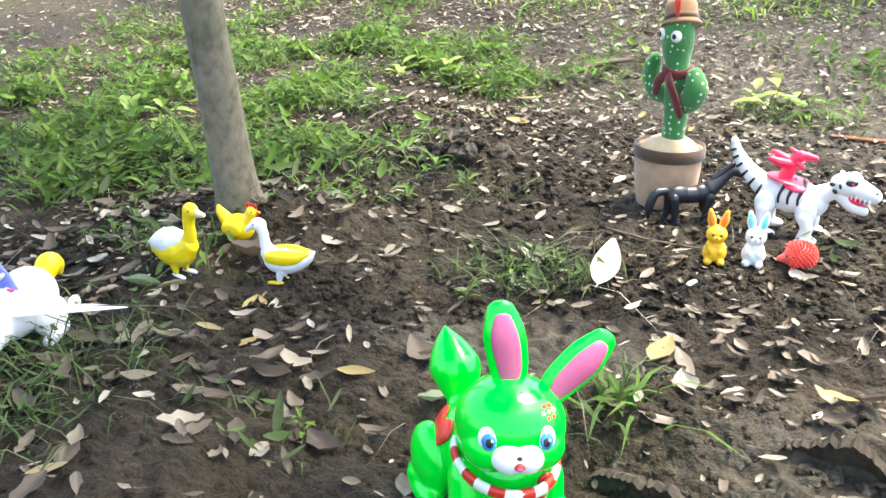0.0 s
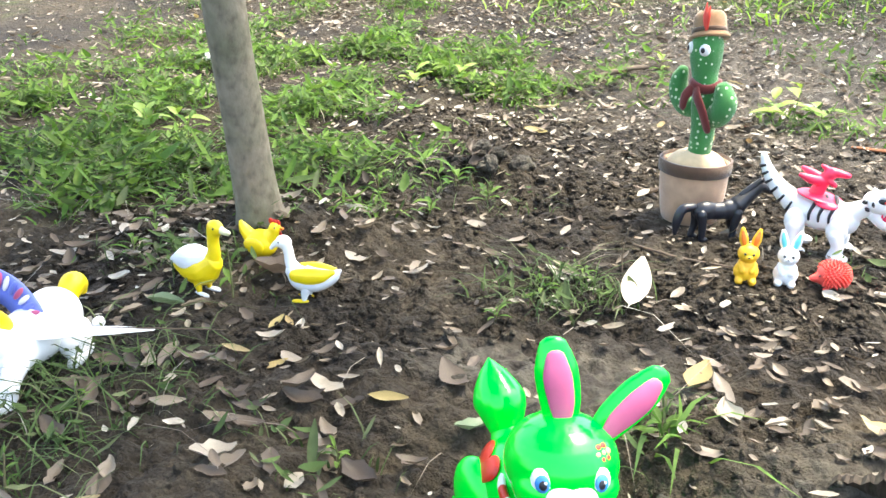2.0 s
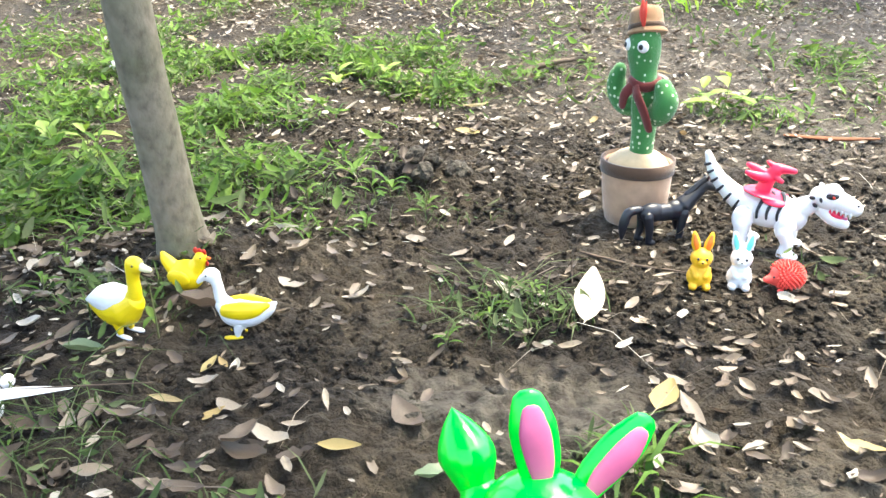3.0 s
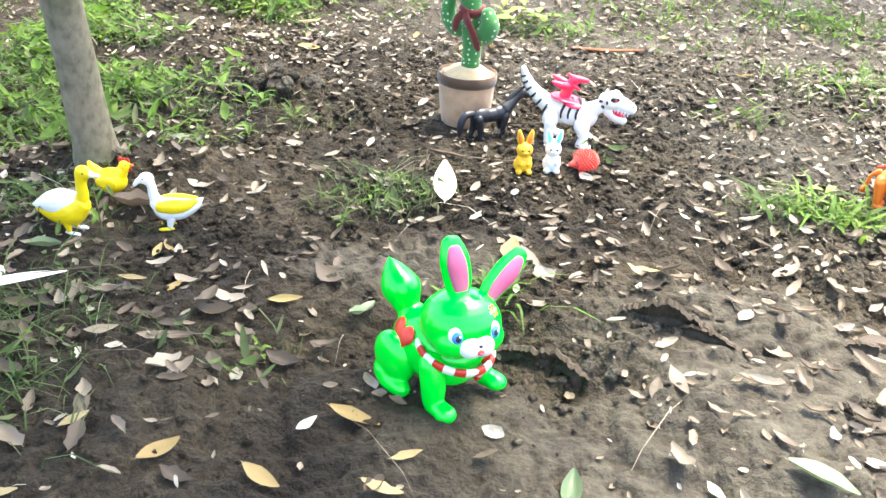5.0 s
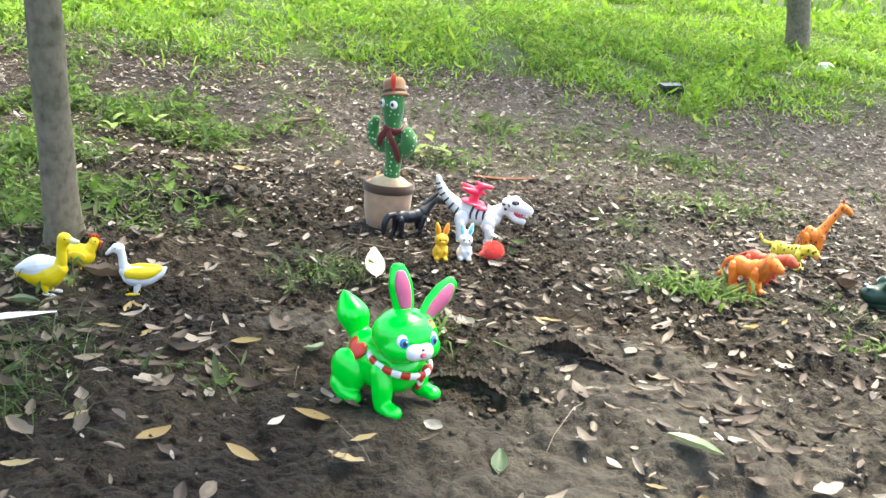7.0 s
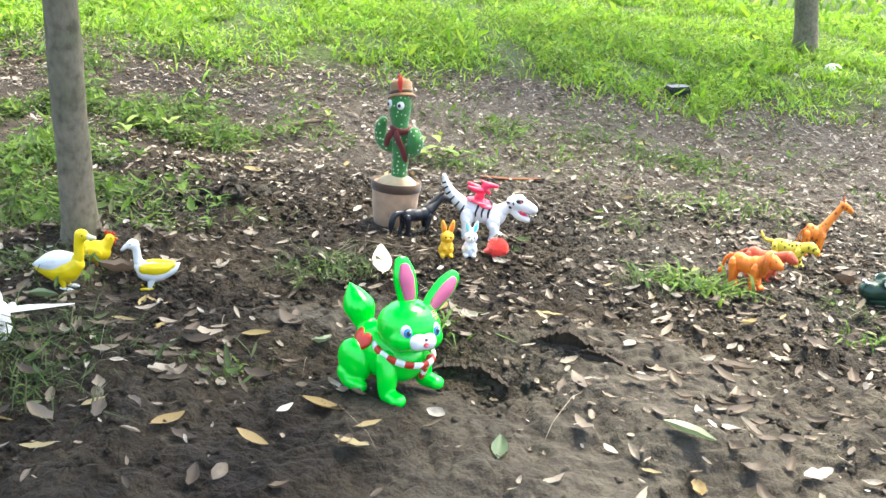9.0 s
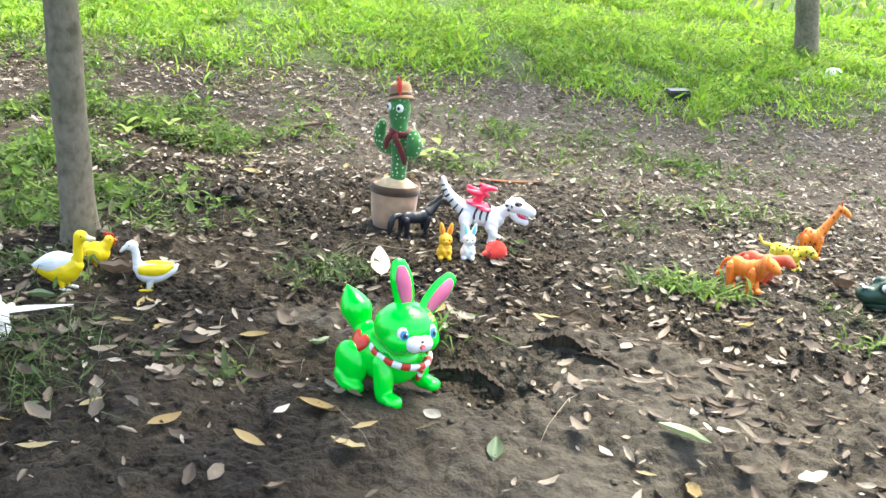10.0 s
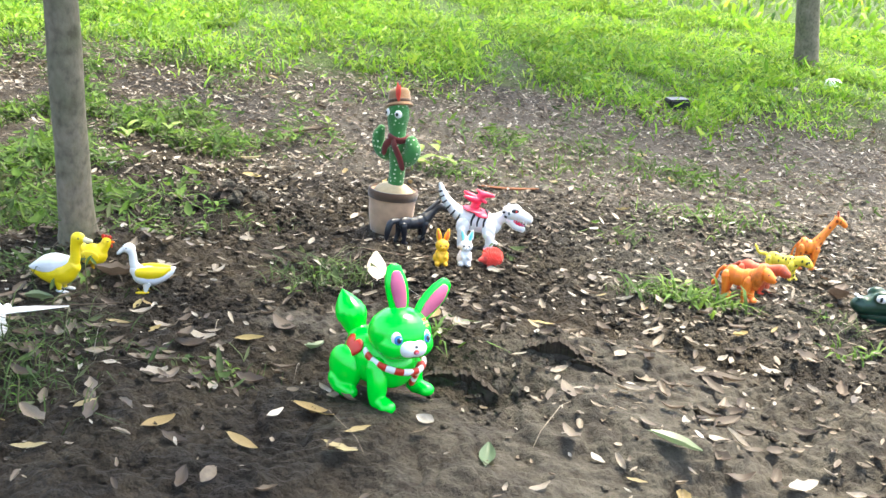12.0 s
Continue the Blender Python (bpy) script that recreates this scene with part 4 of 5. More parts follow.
# ---- toys: the zoo group ----
def zoo():
    g = "toy zoo animals"
    def put(x, y, a):
        return pose(x, y, gz(x, y) - 0.001, 0, 0, a)
    t = beast("toy_lion", put(0.720, 0.196, -44) @ Matrix.Diagonal((0.82, 1.1, 1.14, 1)), "orange plastic lion toy with a rust mane", P_ORANGE, 0.088, 0.055,
              [(0.058, 0, 0.057, 0.0125), (0.071, 0, 0.053, 0.0095), (0.079, 0, 0.051, 0.0065)], [(0.03, 0, 0.048, 0.0135), (0.05, 0, 0.056, 0.012)],
              [(-0.042, 0, 0.050, 0.0042), (-0.054, 0, 0.040, 0.0035), (-0.058, 0, 0.024, 0.0035), (-0.062, 0, 0.018, 0.0055)], None, g, 0.0078, bulk=1.28)
    moulded("mane", P_MANE, t, [("b", (0.046, 0, 0.053), (0.0115, 0.019, 0.021)), ("b", (0.036, 0, 0.046), (0.012, 0.016, 0.018)), ("b", (0.040, 0, 0.036), (0.010, 0.011, 0.012))], 0.0013, "rough orange mane")
    eyes(t, 0.069, 0.0085, 0.060, 0.0016)
    ball("nose", P_BLACK, t, (0.0845, 0, 0.054), (0.002, 0.003, 0.002), (0, 0, 0), "", 8)
    t = beast("toy_tiger", put(0.772, 0.246, -42) @ Matrix.Diagonal((0.82, 1.05, 1.1, 1)), "reddish plastic tiger toy behind the lion", P_RUST, 0.092, 0.054,
              [(0.060, 0, 0.053, 0.0115), (0.070, 0, 0.049, 0.0095), (0.078, 0, 0.047, 0.0065)], [(0.034, 0, 0.045, 0.0125), (0.055, 0, 0.052, 0.011)],
              [(-0.042, 0, 0.046, 0.004), (-0.060, 0, 0.036, 0.0035), (-0.076, 0, 0.030, 0.003)], None, g, 0.0074, bulk=1.25)
    eyes(t, 0.072, 0.0085, 0.053, 0.0014)
    t = beast("toy_leopard", put(0.885, 0.372, -42) @ Matrix.Diagonal((0.78, 1.0, 1.1, 1)), "yellow plastic leopard toy with black spots", LEOPARD, 0.100, 0.046,
              [(0.058, 0, 0.046, 0.0105), (0.070, 0, 0.042, 0.0085), (0.077, 0, 0.040, 0.006)], [(0.034, 0, 0.039, 0.0115), (0.054, 0, 0.045, 0.010)],
              [(-0.046, 0, 0.040, 0.004), (-0.066, 0, 0.040, 0.0035), (-0.080, 0, 0.052, 0.003)], None, g, 0.0068, bulk=1.3)
    eyes(t, 0.070, 0.0075, 0.046, 0.0014)
    t = beast("toy_giraffe", put(0.985, 0.462, -16) @ Matrix.Diagonal((0.88, 1.0, 1.12, 1)), "orange plastic giraffe toy with brown spots", GIRAFFE, 0.060, 0.066,
              [(0.053, 0, 0.112, 0.0082), (0.064, 0, 0.108, 0.0072), (0.074, 0, 0.102, 0.0055)], [(0.012, 0, 0.050, 0.0145), (0.024, 0, 0.070, 0.0105), (0.040, 0, 0.094, 0.0080), (0.051, 0, 0.111, 0.0078)],
              [(-0.029, 0, 0.052, 0.003), (-0.036, 0, 0.040, 0.0022), (-0.038, 0, 0.026, 0.0028)], None, g, 0.0058, bulk=1.1)
    for s in (1, -1):
        part("horn", limb(bmesh.new(), [(0.052, s * 0.003, 0.118, 0.0016), (0.050, s * 0.0035, 0.127, 0.002)], 8, 3), P_RUST, t)
        ball("ear", GIRAFFE, t, (0.048, s * 0.0095, 0.116), (0.0022, 0.0045, 0.002), (0, 0, 0), "", 8)
    eyes(t, 0.060, 0.0066, 0.112, 0.0013)


zoo()


def crocodile():
    x, y = 1.045, 0.135
    t = thing("toy_crocodile", pose(x, y, gz(x, y), 0, 0, 172) @ Matrix.Scale(1.25, 4), "dark green plastic crocodile toy lying on soil", "toy")
    moulded("body", P_DKGREEN, t, [("l", [(-0.20, 0.01, 0.02, 0.006), (-0.13, 0, 0.028, 0.018), (-0.06, 0, 0.034, 0.030), (0.0, 0, 0.036, 0.028), (0.02, 0, 0.036, 0.024)]), ("l", [(0.01, 0, 0.038, 0.024), (0.045, 0, 0.032, 0.020), (0.075, 0, 0.026, 0.0145), (0.083, 0, 0.027, 0.012)]), ("b", (0.054, 0.012, 0.045), (0.014, 0.009, 0.011)), ("b", (0.054, -0.012, 0.045), (0.014, 0.009, 0.011)), ("b", (0.080, 0, 0.036), (0.008, 0.010, 0.006))], 0.002)
    moulded("jaw", P_DKGREEN, t, [("l", [(0.0, 0, 0.018, 0.017), (0.04, 0, 0.014, 0.014), (0.070, 0, 0.013, 0.009)])], 0.0018)
    for s in (1, -1):
        e = ball("eye", P_WHITE, t, (0.057, s * 0.0185, 0.045), (0.0095, 0.0045, 0.0068), (0, 0, 0), "white eye with black pupil", 14)
        ball("pupil", P_BLACK, e, (0.060, s * 0.0223, 0.045), (0.0022, 0.0016, 0.0045), (0, 0, 0), "", 10)
        ball("nostril", P_WHITE, t, (0.086, s * 0.006, 0.0405), (0.004, 0.003, 0.002), (0, 0, 0), "", 10)
        for lx in (-0.085, -0.015):
            moulded("leg", P_DKGREEN, t, [("l", [(lx, s * 0.022, 0.03, 0.012), (lx + 0.006, s * 0.040, 0.018, 0.009), (lx + 0.014, s * 0.044, 0.006, 0.008)])], 0.002)


crocodile()


# ---- toys: the white winged horse ----
def winged_horse():
    x, y = -0.532, -0.268
    t = thing("toy_unicorn", pose(x, y, gz(x, y) - 0.002, 0, 0, -86) @ Matrix.Scale(0.8, 4), "white plastic winged horse toy with yellow mane, lying", "toy")
    body = moulded("body", P_WHITE, t, [("b", (0.0, 0, 0.055), (0.062, 0.036, 0.038)), ("b", (-0.035, 0, 0.062), (0.042, 0.037, 0.040)), ("b", (0.04, 0, 0.050), (0.038, 0.033, 0.032)), ("l", [(0.05, 0, 0.06, 0.024), (0.075, 0, 0.082, 0.020), (0.088, 0, 0.098, 0.018)])], 0.0022)
    head = moulded("head", P_WHITE, t, [("b", (0.088, 0, 0.100), (0.022, 0.020, 0.020)), ("l", [(0.094, 0, 0.094, 0.016), (0.115, 0, 0.078, 0.0125)])], 0.0018)
    for s in (1, -1):
        moulded("front_leg", P_WHITE, t, [("l", [(0.058, s * 0.022, 0.045, 0.016), (0.078, s * 0.027, 0.030, 0.0125), (0.090, s * 0.030, 0.012, 0.0125), (0.098, s * 0.030, 0.008, 0.010)])], 0.0018)
        moulded("hind_leg", P_WHITE, t, [("b", (-0.035, s * 0.033, 0.038), (0.030, 0.014, 0.028)), ("l", [(-0.045, s * 0.038, 0.02, 0.012), (-0.015, s * 0.042, 0.010, 0.009)])], 0.0018)
        e = ball("eye", P_WHITE, head, (0.103, s * 0.0155, 0.101), (0.006, 0.003, 0.007), (0, 0, 0), "", 12)
        ball("pupil", P_BLACK, e, (0.104, s * 0.0180, 0.101), (0.003, 0.0014, 0.0042), (0, 0, 0), "", 10)
        ear = moulded("ear", P_YELLOW, head, [("l", [(0.080, s * 0.011, 0.113, 0.007), (0.077, s * 0.014, 0.128, 0.0015)])], 0.0012, "yellow ear")
        ball("inner_ear", P_RUST, ear, (0.0845, s * 0.0125, 0.117), (0.0025, 0.0035, 0.005), (0, 0, 0), "", 8)
    moulded("mane", P_YELLOW, t, [("b", (0.084, 0, 0.116), (0.020, 0.019, 0.008)), ("l", [(0.075, 0, 0.116, 0.012), (0.055, 0, 0.102, 0.012), (0.042, 0, 0.088, 0.010)])], 0.0018, "yellow mane")
    moulded("tail", P_YELLOW, t, [("l", [(-0.068, 0, 0.078, 0.014), (-0.082, 0, 0.090, 0.017), (-0.095, 0, 0.084, 0.012), (-0.098, 0, 0.074, 0.007)])], 0.0018, "rounded yellow tail")
    ball("tail_knob", P_WHITE, t, (-0.074, 0.040, 0.042), (0.010, 0.008, 0.009))
    # the narrow spread wing on one flank and the feathered fan on the other
    part("wing", limb(bmesh.new(), [(0.02, 0.030, 0.066, 0.010), (-0.002, 0.070, 0.068, 0.012), (-0.022, 0.105, 0.067, 0.011), (-0.042, 0.150, 0.066, 0.003)], 12, 6, 0.22, (0, 0, 1)), P_WHITE, t, "thin white wing")
    part("stick", limb(bmesh.new(), [(-0.02, 0.09, 0.069, 0.0014), (-0.05, 0.17, 0.067, 0.0011), (-0.075, 0.235, 0.064, 0.0007)], 6, 4), TWIG, t, "thin dark stick")
    bm = bmesh.new()
    rings = []
    for k in range(15):
        a = radians(-10 + 14 * k)
        rings.append([bm.verts.new((0.006 * math.sin(math.pi * q) + dx, -0.055 - (0.030 + 0.048 * q) * math.cos(a), 0.062 + (0.030 + 0.048 * q) * math.sin(a))) for dx, q in ((0, 0), (0, 0.5), (0, 1), (-0.004, 1), (-0.004, 0.5), (-0.004, 0))])
    for a, b in zip(rings, rings[1:]):
        for k in range(6):
            bm.faces.new((a[k], a[(k + 1) % 6], b[(k + 1) % 6], b[k]))
    bm.faces.new(rings[0])
    bm.faces.new(rings[-1][::-1])
    bmesh.ops.recalc_face_normals(bm, faces=bm.faces)
    fan = part("fan_wing", bm, P_VIOLET, t, "blue fan wing with white and pink feathers")
    for k in range(24):
        a = radians(-8 + 8.3 * k)
        c = (0.006, -0.055 - 0.070 * math.cos(a), 0.062 + 0.070 * math.sin(a))
        ball("feather", (P_WHITE, P_VIOLET, P_PINK)[k % 3], fan, c, (0.0030, 0.0130, 0.0036), (-math.degrees(a), 0, 0), "", 10)


winged_horse()

tree(2.49, 3.79, 0.067, (-0.2, 0.0), 3.6, "grey tree trunk standing in bright green grass")


# ---- fallen leaves ----
def leaf_mesh(name, material, curl, fold, ragged=0.0, width=0.42, seed=0, seg=6):
    """A leaf of unit length along x, with a stalk, folded on its rib and curled up at the ends."""
    rnd = random.Random(seed)
    bm = bmesh.new()
    rows = []
    for i in range(seg + 1):
        u = i / seg
        w = width * math.sin(math.pi * min(1, max(0.0, u * 0.94 + 0.03))) ** 0.8 * (1 - 0.15 * u) * 0.5 * (1 + ragged * rnd.uniform(-1, 1))
        z = curl * ((u - 0.5) ** 2 * 2 - 0.1) + (0.02 if ragged else 0.002) * rnd.uniform(-1, 1)
        lift = fold * w
        rows.append([bm.verts.new((u - 0.5, -w * (1 + ragged * rnd.uniform(-1, 1)), z + lift + ragged * 0.1 * rnd.random())), bm.verts.new((u - 0.5, -w * 0.5, z + lift * 0.4)), bm.verts.new((u - 0.5, 0, z)), bm.verts.new((u - 0.5, w * 0.5, z + lift * 0.4)), bm.verts.new((u - 0.5, w, z + lift + ragged * 0.1 * rnd.random()))])
    for a, b in zip(rows, rows[1:]):
        for k in range(4):
            bm.faces.new((a[k], a[k + 1], b[k + 1], b[k]))
    q = rows[0][2].co
    s0 = [bm.verts.new(q + Vector(d)) for d in ((0, 0.012, 0), (0, -0.012, 0), (-0.10, 0.02, 0.0))]
    bm.faces.new(s0)
    me = bpy.data.meshes.new(name)
    bm.to_mesh(me)
    bm.free()
    me.materials.append(material)
    me.polygons.foreach_set("use_smooth", [True] * len(me.polygons))
    return me


def lay_leaves(kind, label, material, rows, curl=0.12, fold=0.3, ragged=0.05, width=0.42, tilt=10, group="fallen leaves"):
    rnd = random.Random(len(kind) * 7 + len(rows))
    meshes = [leaf_mesh(kind, material, curl * rnd.uniform(0.3, 1.6), fold * rnd.uniform(0.3, 1.5), ragged, width * rnd.uniform(0.85, 1.15), k) for k in range(4)]
    for k, (x, y, a, size) in enumerate(rows):
        ob = tagged(new(kind, meshes[k % 4]), label, "leaf", group)
        ob.matrix_world = pose(x, y, gz(x, y) + 0.004 + 0.04 * size, rnd.uniform(-tilt, tilt), rnd.uniform(-tilt, tilt), a) @ Matrix.Scale(size, 4)


YELLOW_ROWS = [(-0.230, -0.472, 47, 0.044), (-0.059, -0.392, -21, 0.057), (-0.020, -0.500, -14, 0.041), (0.328, -0.509, -34, 0.025), (-0.133, -0.488, -29, 0.043), (-0.324, -0.436, 57, 0.033), (-0.352, -0.534, 17, 0.034), (0.278, -0.102, -6, 0.037), (0.005, -0.319, -10, 0.050), (-0.357, -0.086, 85, 0.03), (-0.342, -0.083, -39, 0.024), (-0.314, -0.159, 58, 0.031), (0.110, -0.018, 79, 0.060), (-0.169, -0.183, 4, 0.042), (0.274, -0.093, -41, 0.04), (-0.001, -0.455, 15, 0.031), (-0.353, 1.06, 33, 0.06), (-0.367, -0.154, 10, 0.034)]
PALE_ROWS = [(0.137, -0.037, -59, 0.047), (0.122, 0.014, -19, 0.031), (-0.249, -0.341, 55, 0.035), (-0.186, -0.278, -41, 0.040), (0.481, -0.042, 34, 0.056), (0.293, -0.458, -66, 0.027), (0.532, -0.504, 20, 0.045), (0.202, -0.552, 27, 0.034), (0.450, -0.432, -24, 0.034), (0.280, -0.321, -74, 0.042), (0.233, -0.338, -29, 0.02), (0.309, -0.370, -45, 0.025), (0.367, -0.410, -56, 0.029), (-0.104, -0.408, 48, 0.026), (0.414, -0.230, -36, 0.037), (-0.453, 0.92, 30, 0.05)]
LIGHT_ROWS = [(0.145, -0.137, -46, 0.029), (0.168, 0.043, 32, 0.028), (0.171, 0.107, 15, 0.031), (0.134, -0.189, 16, 0.037), (-0.227, -0.157, 7, 0.025), (-0.200, -0.260, 67, 0.03), (-0.137, -0.225, 59, 0.023), (-0.335, 0.202, -40, 0.035), (-0.460, 0.935, 1, 0.045), (-0.180, 0.285, 52, 0.039), (-0.233, 1.143, -16, 0.044), (0.061, 0.083, 51, 0.027), (-0.273, -0.238, -13, 0.02), (-0.354, -0.286, 19, 0.036), (-0.297, -0.284, 6, 0.036)]
BROWN_ROWS = [(0.562, -0.179, 0, 0.060), (-0.124, -0.118, -41, 0.055), (-0.206, -0.198, 32, 0.034), (-0.152, -0.283, -22, 0.045), (-0.463, -0.243, -6, 0.045), (-0.451, -0.289, 42, 0.046), (-0.227, -0.259, 2, 0.023), (-0.386, -0.288, 107, 0.03), (0.494, -0.357, 27, 0.05), (0.458, -0.496, 3, 0.036), (-0.028, -0.498, 58, 0.028), (-0.207, -0.500, -20, 0.033), (0.99, 0.30, 49, 0.06), (-0.248, -0.200, 5, 0.034), (-0.42, 0.03, 20, 0.07)]
GREEN_ROWS = [(0.155, -0.472, 80, 0.055), (0.380, -0.470, -36, 0.066), (-0.073, -0.198, 60, 0.05), (-0.501, -0.101, 29, 0.042)]
lay_leaves("yellow_leaf", "fallen yellow leaf lying on the soil", YELLOW_LEAF, YELLOW_ROWS, 0.16, 0.4, 0.1)
lay_leaves("pale_leaf", "bleached dry leaf lying on the soil", DRY, PALE_ROWS + LIGHT_ROWS, 0.16, 0.5, 0.16)
lay_leaves("brown_leaf", "crumpled dark brown leaf on the soil", BROWN_LEAF, BROWN_ROWS, 0.35, 0.7, 0.18, 0.5)
lay_leaves("green_leaf", "fallen grey-green leaf, curled, on the soil", GREY_GREEN, GREEN_ROWS, 0.2, 0.9, 0.02, 0.45, 14)
big_leaf = tagged(new("bleached_leaf", leaf_mesh("bleached_leaf", PALE_LEAF, 0.06, -0.12, 0.0, 0.35, 3, 10)), "large cream bleached leaf lying rib up", "leaf")
big_leaf.matrix_world = pose(0.012, 0.160, gz(0.012, 0.160) + 0.034, 0, -9, 93) @ Matrix.Scale(0.112, 4)


def add_mesh(name, co, loops, starts, material, label, category, smooth=True, parent=None):
    me = bpy.data.meshes.new(name)
    me.vertices.add(len(co))
    me.vertices.foreach_set("co", np.asarray(co, np.float32).ravel())
    me.loops.add(len(loops))
    me.loops.foreach_set("vertex_index", np.asarray(loops, np.int32))
    me.polygons.add(len(starts))
    me.polygons.foreach_set("loop_start", np.asarray(starts, np.int32))
    if smooth:
        me.polygons.foreach_set("use_smooth", np.ones(len(starts), bool))
    me.update(calc_edges=True)
    me.materials.append(material)
    return tagged(new(name, me), label, category, kind="stuff")


def spread(me, x, y, ang, size, tilt, rng, lift=0.004):
    """Copies of one small mesh laid over the ground, as arrays."""
    v = np.empty(len(me.vertices) * 3)
    me.vertices.foreach_get("co", v)
    v = v.reshape(-1, 3)
    n = len(x)
    c, s = np.cos(ang), np.sin(ang)
    tx, ty = rng.normal(0, tilt, n), rng.normal(0, tilt, n)
    px, py, pz = v[:, 0][None] * size[:, None], v[:, 1][None] * size[:, None], v[:, 2][None] * size[:, None]
    pz = pz + px * tx[:, None] + py * ty[:, None]
    X = x[:, None] + px * c[:, None] - py * s[:, None]
    Y = y[:, None] + px * s[:, None] + py * c[:, None]
    Z = ground_z(x, y)[:, None] + pz + lift + np.abs(tx)[:, None] * size[:, None] * 0.3
    return np.stack([X, Y, Z], -1)


def litter(name, material, count, seed, label, density, size=(0.014, 0.034), box=(-4.5, 5.0, -3.6, 3.4), rows=4, wide=0.46, lift=0.0, tilt=0.25, category="leaf litter"):
    rng = np.random.default_rng(seed)
    variants = [leaf_mesh(name + "_piece", material, 0.05 + 0.12 * k, 0.1 + 0.2 * k, 0.3 if not lift else 0.03, wide + 0.06 * k, 40 + k + seed, rows) for k in range(4)]
    x, y = rng.uniform(box[0], box[1], count * 16), rng.uniform(box[2], box[3], count * 16)
    keep = rng.uniform(0, 1, len(x)) < density(x, y)
    x, y = x[keep][:count], y[keep][:count]
    cos, loops, starts, base, lo = [], [], [], 0, 0
    for k, me in enumerate(variants):
        xs, ys = x[k::4], y[k::4]
        n = len(xs)
        size_k = rng.uniform(size[0], size[1], n) * (1 + 0.25 * rng.normal(0, 1, n).clip(-1, 2))
        co = spread(me, xs, ys, rng.uniform(0, 2 * np.pi, n), size_k, tilt, rng, 0.004 + lift * rng.uniform(0.1, 1, n)[:, None])
        li = np.empty(len(me.loops), np.int32)
        me.loops.foreach_get("vertex_index", li)
        ls = np.empty(len(me.polygons), np.int32)
        me.polygons.foreach_get("loop_start", ls)
        m = len(me.vertices)
        cos.append(co.reshape(-1, 3))
        loops.append((li[None] + base + m * np.arange(n)[:, None]).ravel())
        starts.append((ls[None] + lo + len(li) * np.arange(n)[:, None]).ravel())
        base += m * n
        lo += len(li) * n
        bpy.data.meshes.remove(me)
    add_mesh(name, np.concatenate(cos), np.concatenate(loops), np.concatenate(starts), material, label, category)


def litter_density(x, y):
    d = 0.17 + 0.20 / (1 + np.exp(-(y - 0.5) * 5)) + 0.52 / (1 + np.exp(-(y - 1.1) * 5)) + 0.35 * patch(x, y, 1.4, 0.9, 0.9, 0.9) + 0.3 * patch(x, y, 0.85, 0.25, 0.5, 0.4) + 0.5 * patch(x, y, -0.65, 0.12, 0.35, 0.3)
    d = d * (0.55 + 1.1 * (vnoise(x, y, 3.1, 21) + 0.4))
    d = d * (1 - 0.75 * patch(x, y, -0.05, -0.47, 0.40, 0.13)) * (1 - 0.75 * patch(x, y, -0.02, -0.06, 0.16, 0.09)) * (1 - 0.15 * patch(x, y, 0.35, -0.3, 0.25, 0.2))
    far = np.clip(np.hypot(np.maximum(0, np.abs(x - 0.5) - 1.9), np.maximum(0, -0.7 - y)), 0, 9)
    return np.clip(d * (1 - 0.75 * (y > 2.5)) * np.exp(-far * 1.9), 0, 1)


NEAR_BOX = (-3.0, 3.8, -1.6, 3.3)
litter("leaf_crumb", DRY, 24000, 8, "crumbled bits of dry leaf on the soil", litter_density, (0.004, 0.014), NEAR_BOX, 3)
litter("leaf_litter", DRY, 11500, 5, "small dry leaves strewn over the bare soil", litter_density, (0.009, 0.026), NEAR_BOX, tilt=0.25)
litter("dark_litter", BROWN_LEAF, 10000, 6, "dark rotting leaves strewn over the bare soil", litter_density, (0.008, 0.024), NEAR_BOX, tilt=0.25)
litter("yellow_litter", YELLOW_LEAF, 110, 7, "scattered yellowed leaves on the soil", litter_density, (0.015, 0.035), NEAR_BOX)


# ---- grass ----
def blades(name, x, y, height, width, seed, material, label, lean=0.5):
    rng = np.random.default_rng(seed)
    n = len(x)
    a = rng.uniform(0, 2 * np.pi, n)
    b = a + np.pi / 2 + rng.normal(0, 0.5, n)
    h = height * rng.uniform(0.5, 1.25, n)
    w = width * rng.uniform(0.6, 1.3, n)
    k = h * lean * rng.uniform(0.2, 1.8, n)
    z = ground_z(x, y) - 0.003
    ux, uy, vx, vy = np.cos(a), np.sin(a), np.cos(b), np.sin(b)
    rows = []
    for u, wide in ((0, 0.7), (0.35, 1.0), (0.7, 0.75)):
        for s in (-1, 1):
            rows.append(np.stack([x + ux * w * 0.5 * wide * s + vx * k * u * u, y + uy * w * 0.5 * wide * s + vy * k * u * u, z + h * u * (1 - 0.12 * u)], -1))
    rows.append(np.stack([x + vx * k, y + vy * k, z + h * 0.82 - k * 0.15], -1))
    co = np.stack(rows, 1).reshape(-1, 3)
    f = np.array([0, 1, 3, 2, 2, 3, 5, 4, 4, 5, 6])
    loops = (f[None] + 7 * np.arange(n)[:, None]).ravel()
    starts = (np.array([0, 4, 8])[None] + 11 * np.arange(n)[:, None]).ravel()
    add_mesh(name, co, loops, starts, material, label, "grass")


def sow(count, box, density, seed):
    rng = np.random.default_rng(seed)
    x, y = rng.uniform(box[0], box[1], count * 5), rng.uniform(box[2], box[3], count * 5)
    keep = rng.uniform(0, 1, len(x)) < density(x, y)
    return x[keep][:count], y[keep][:count]


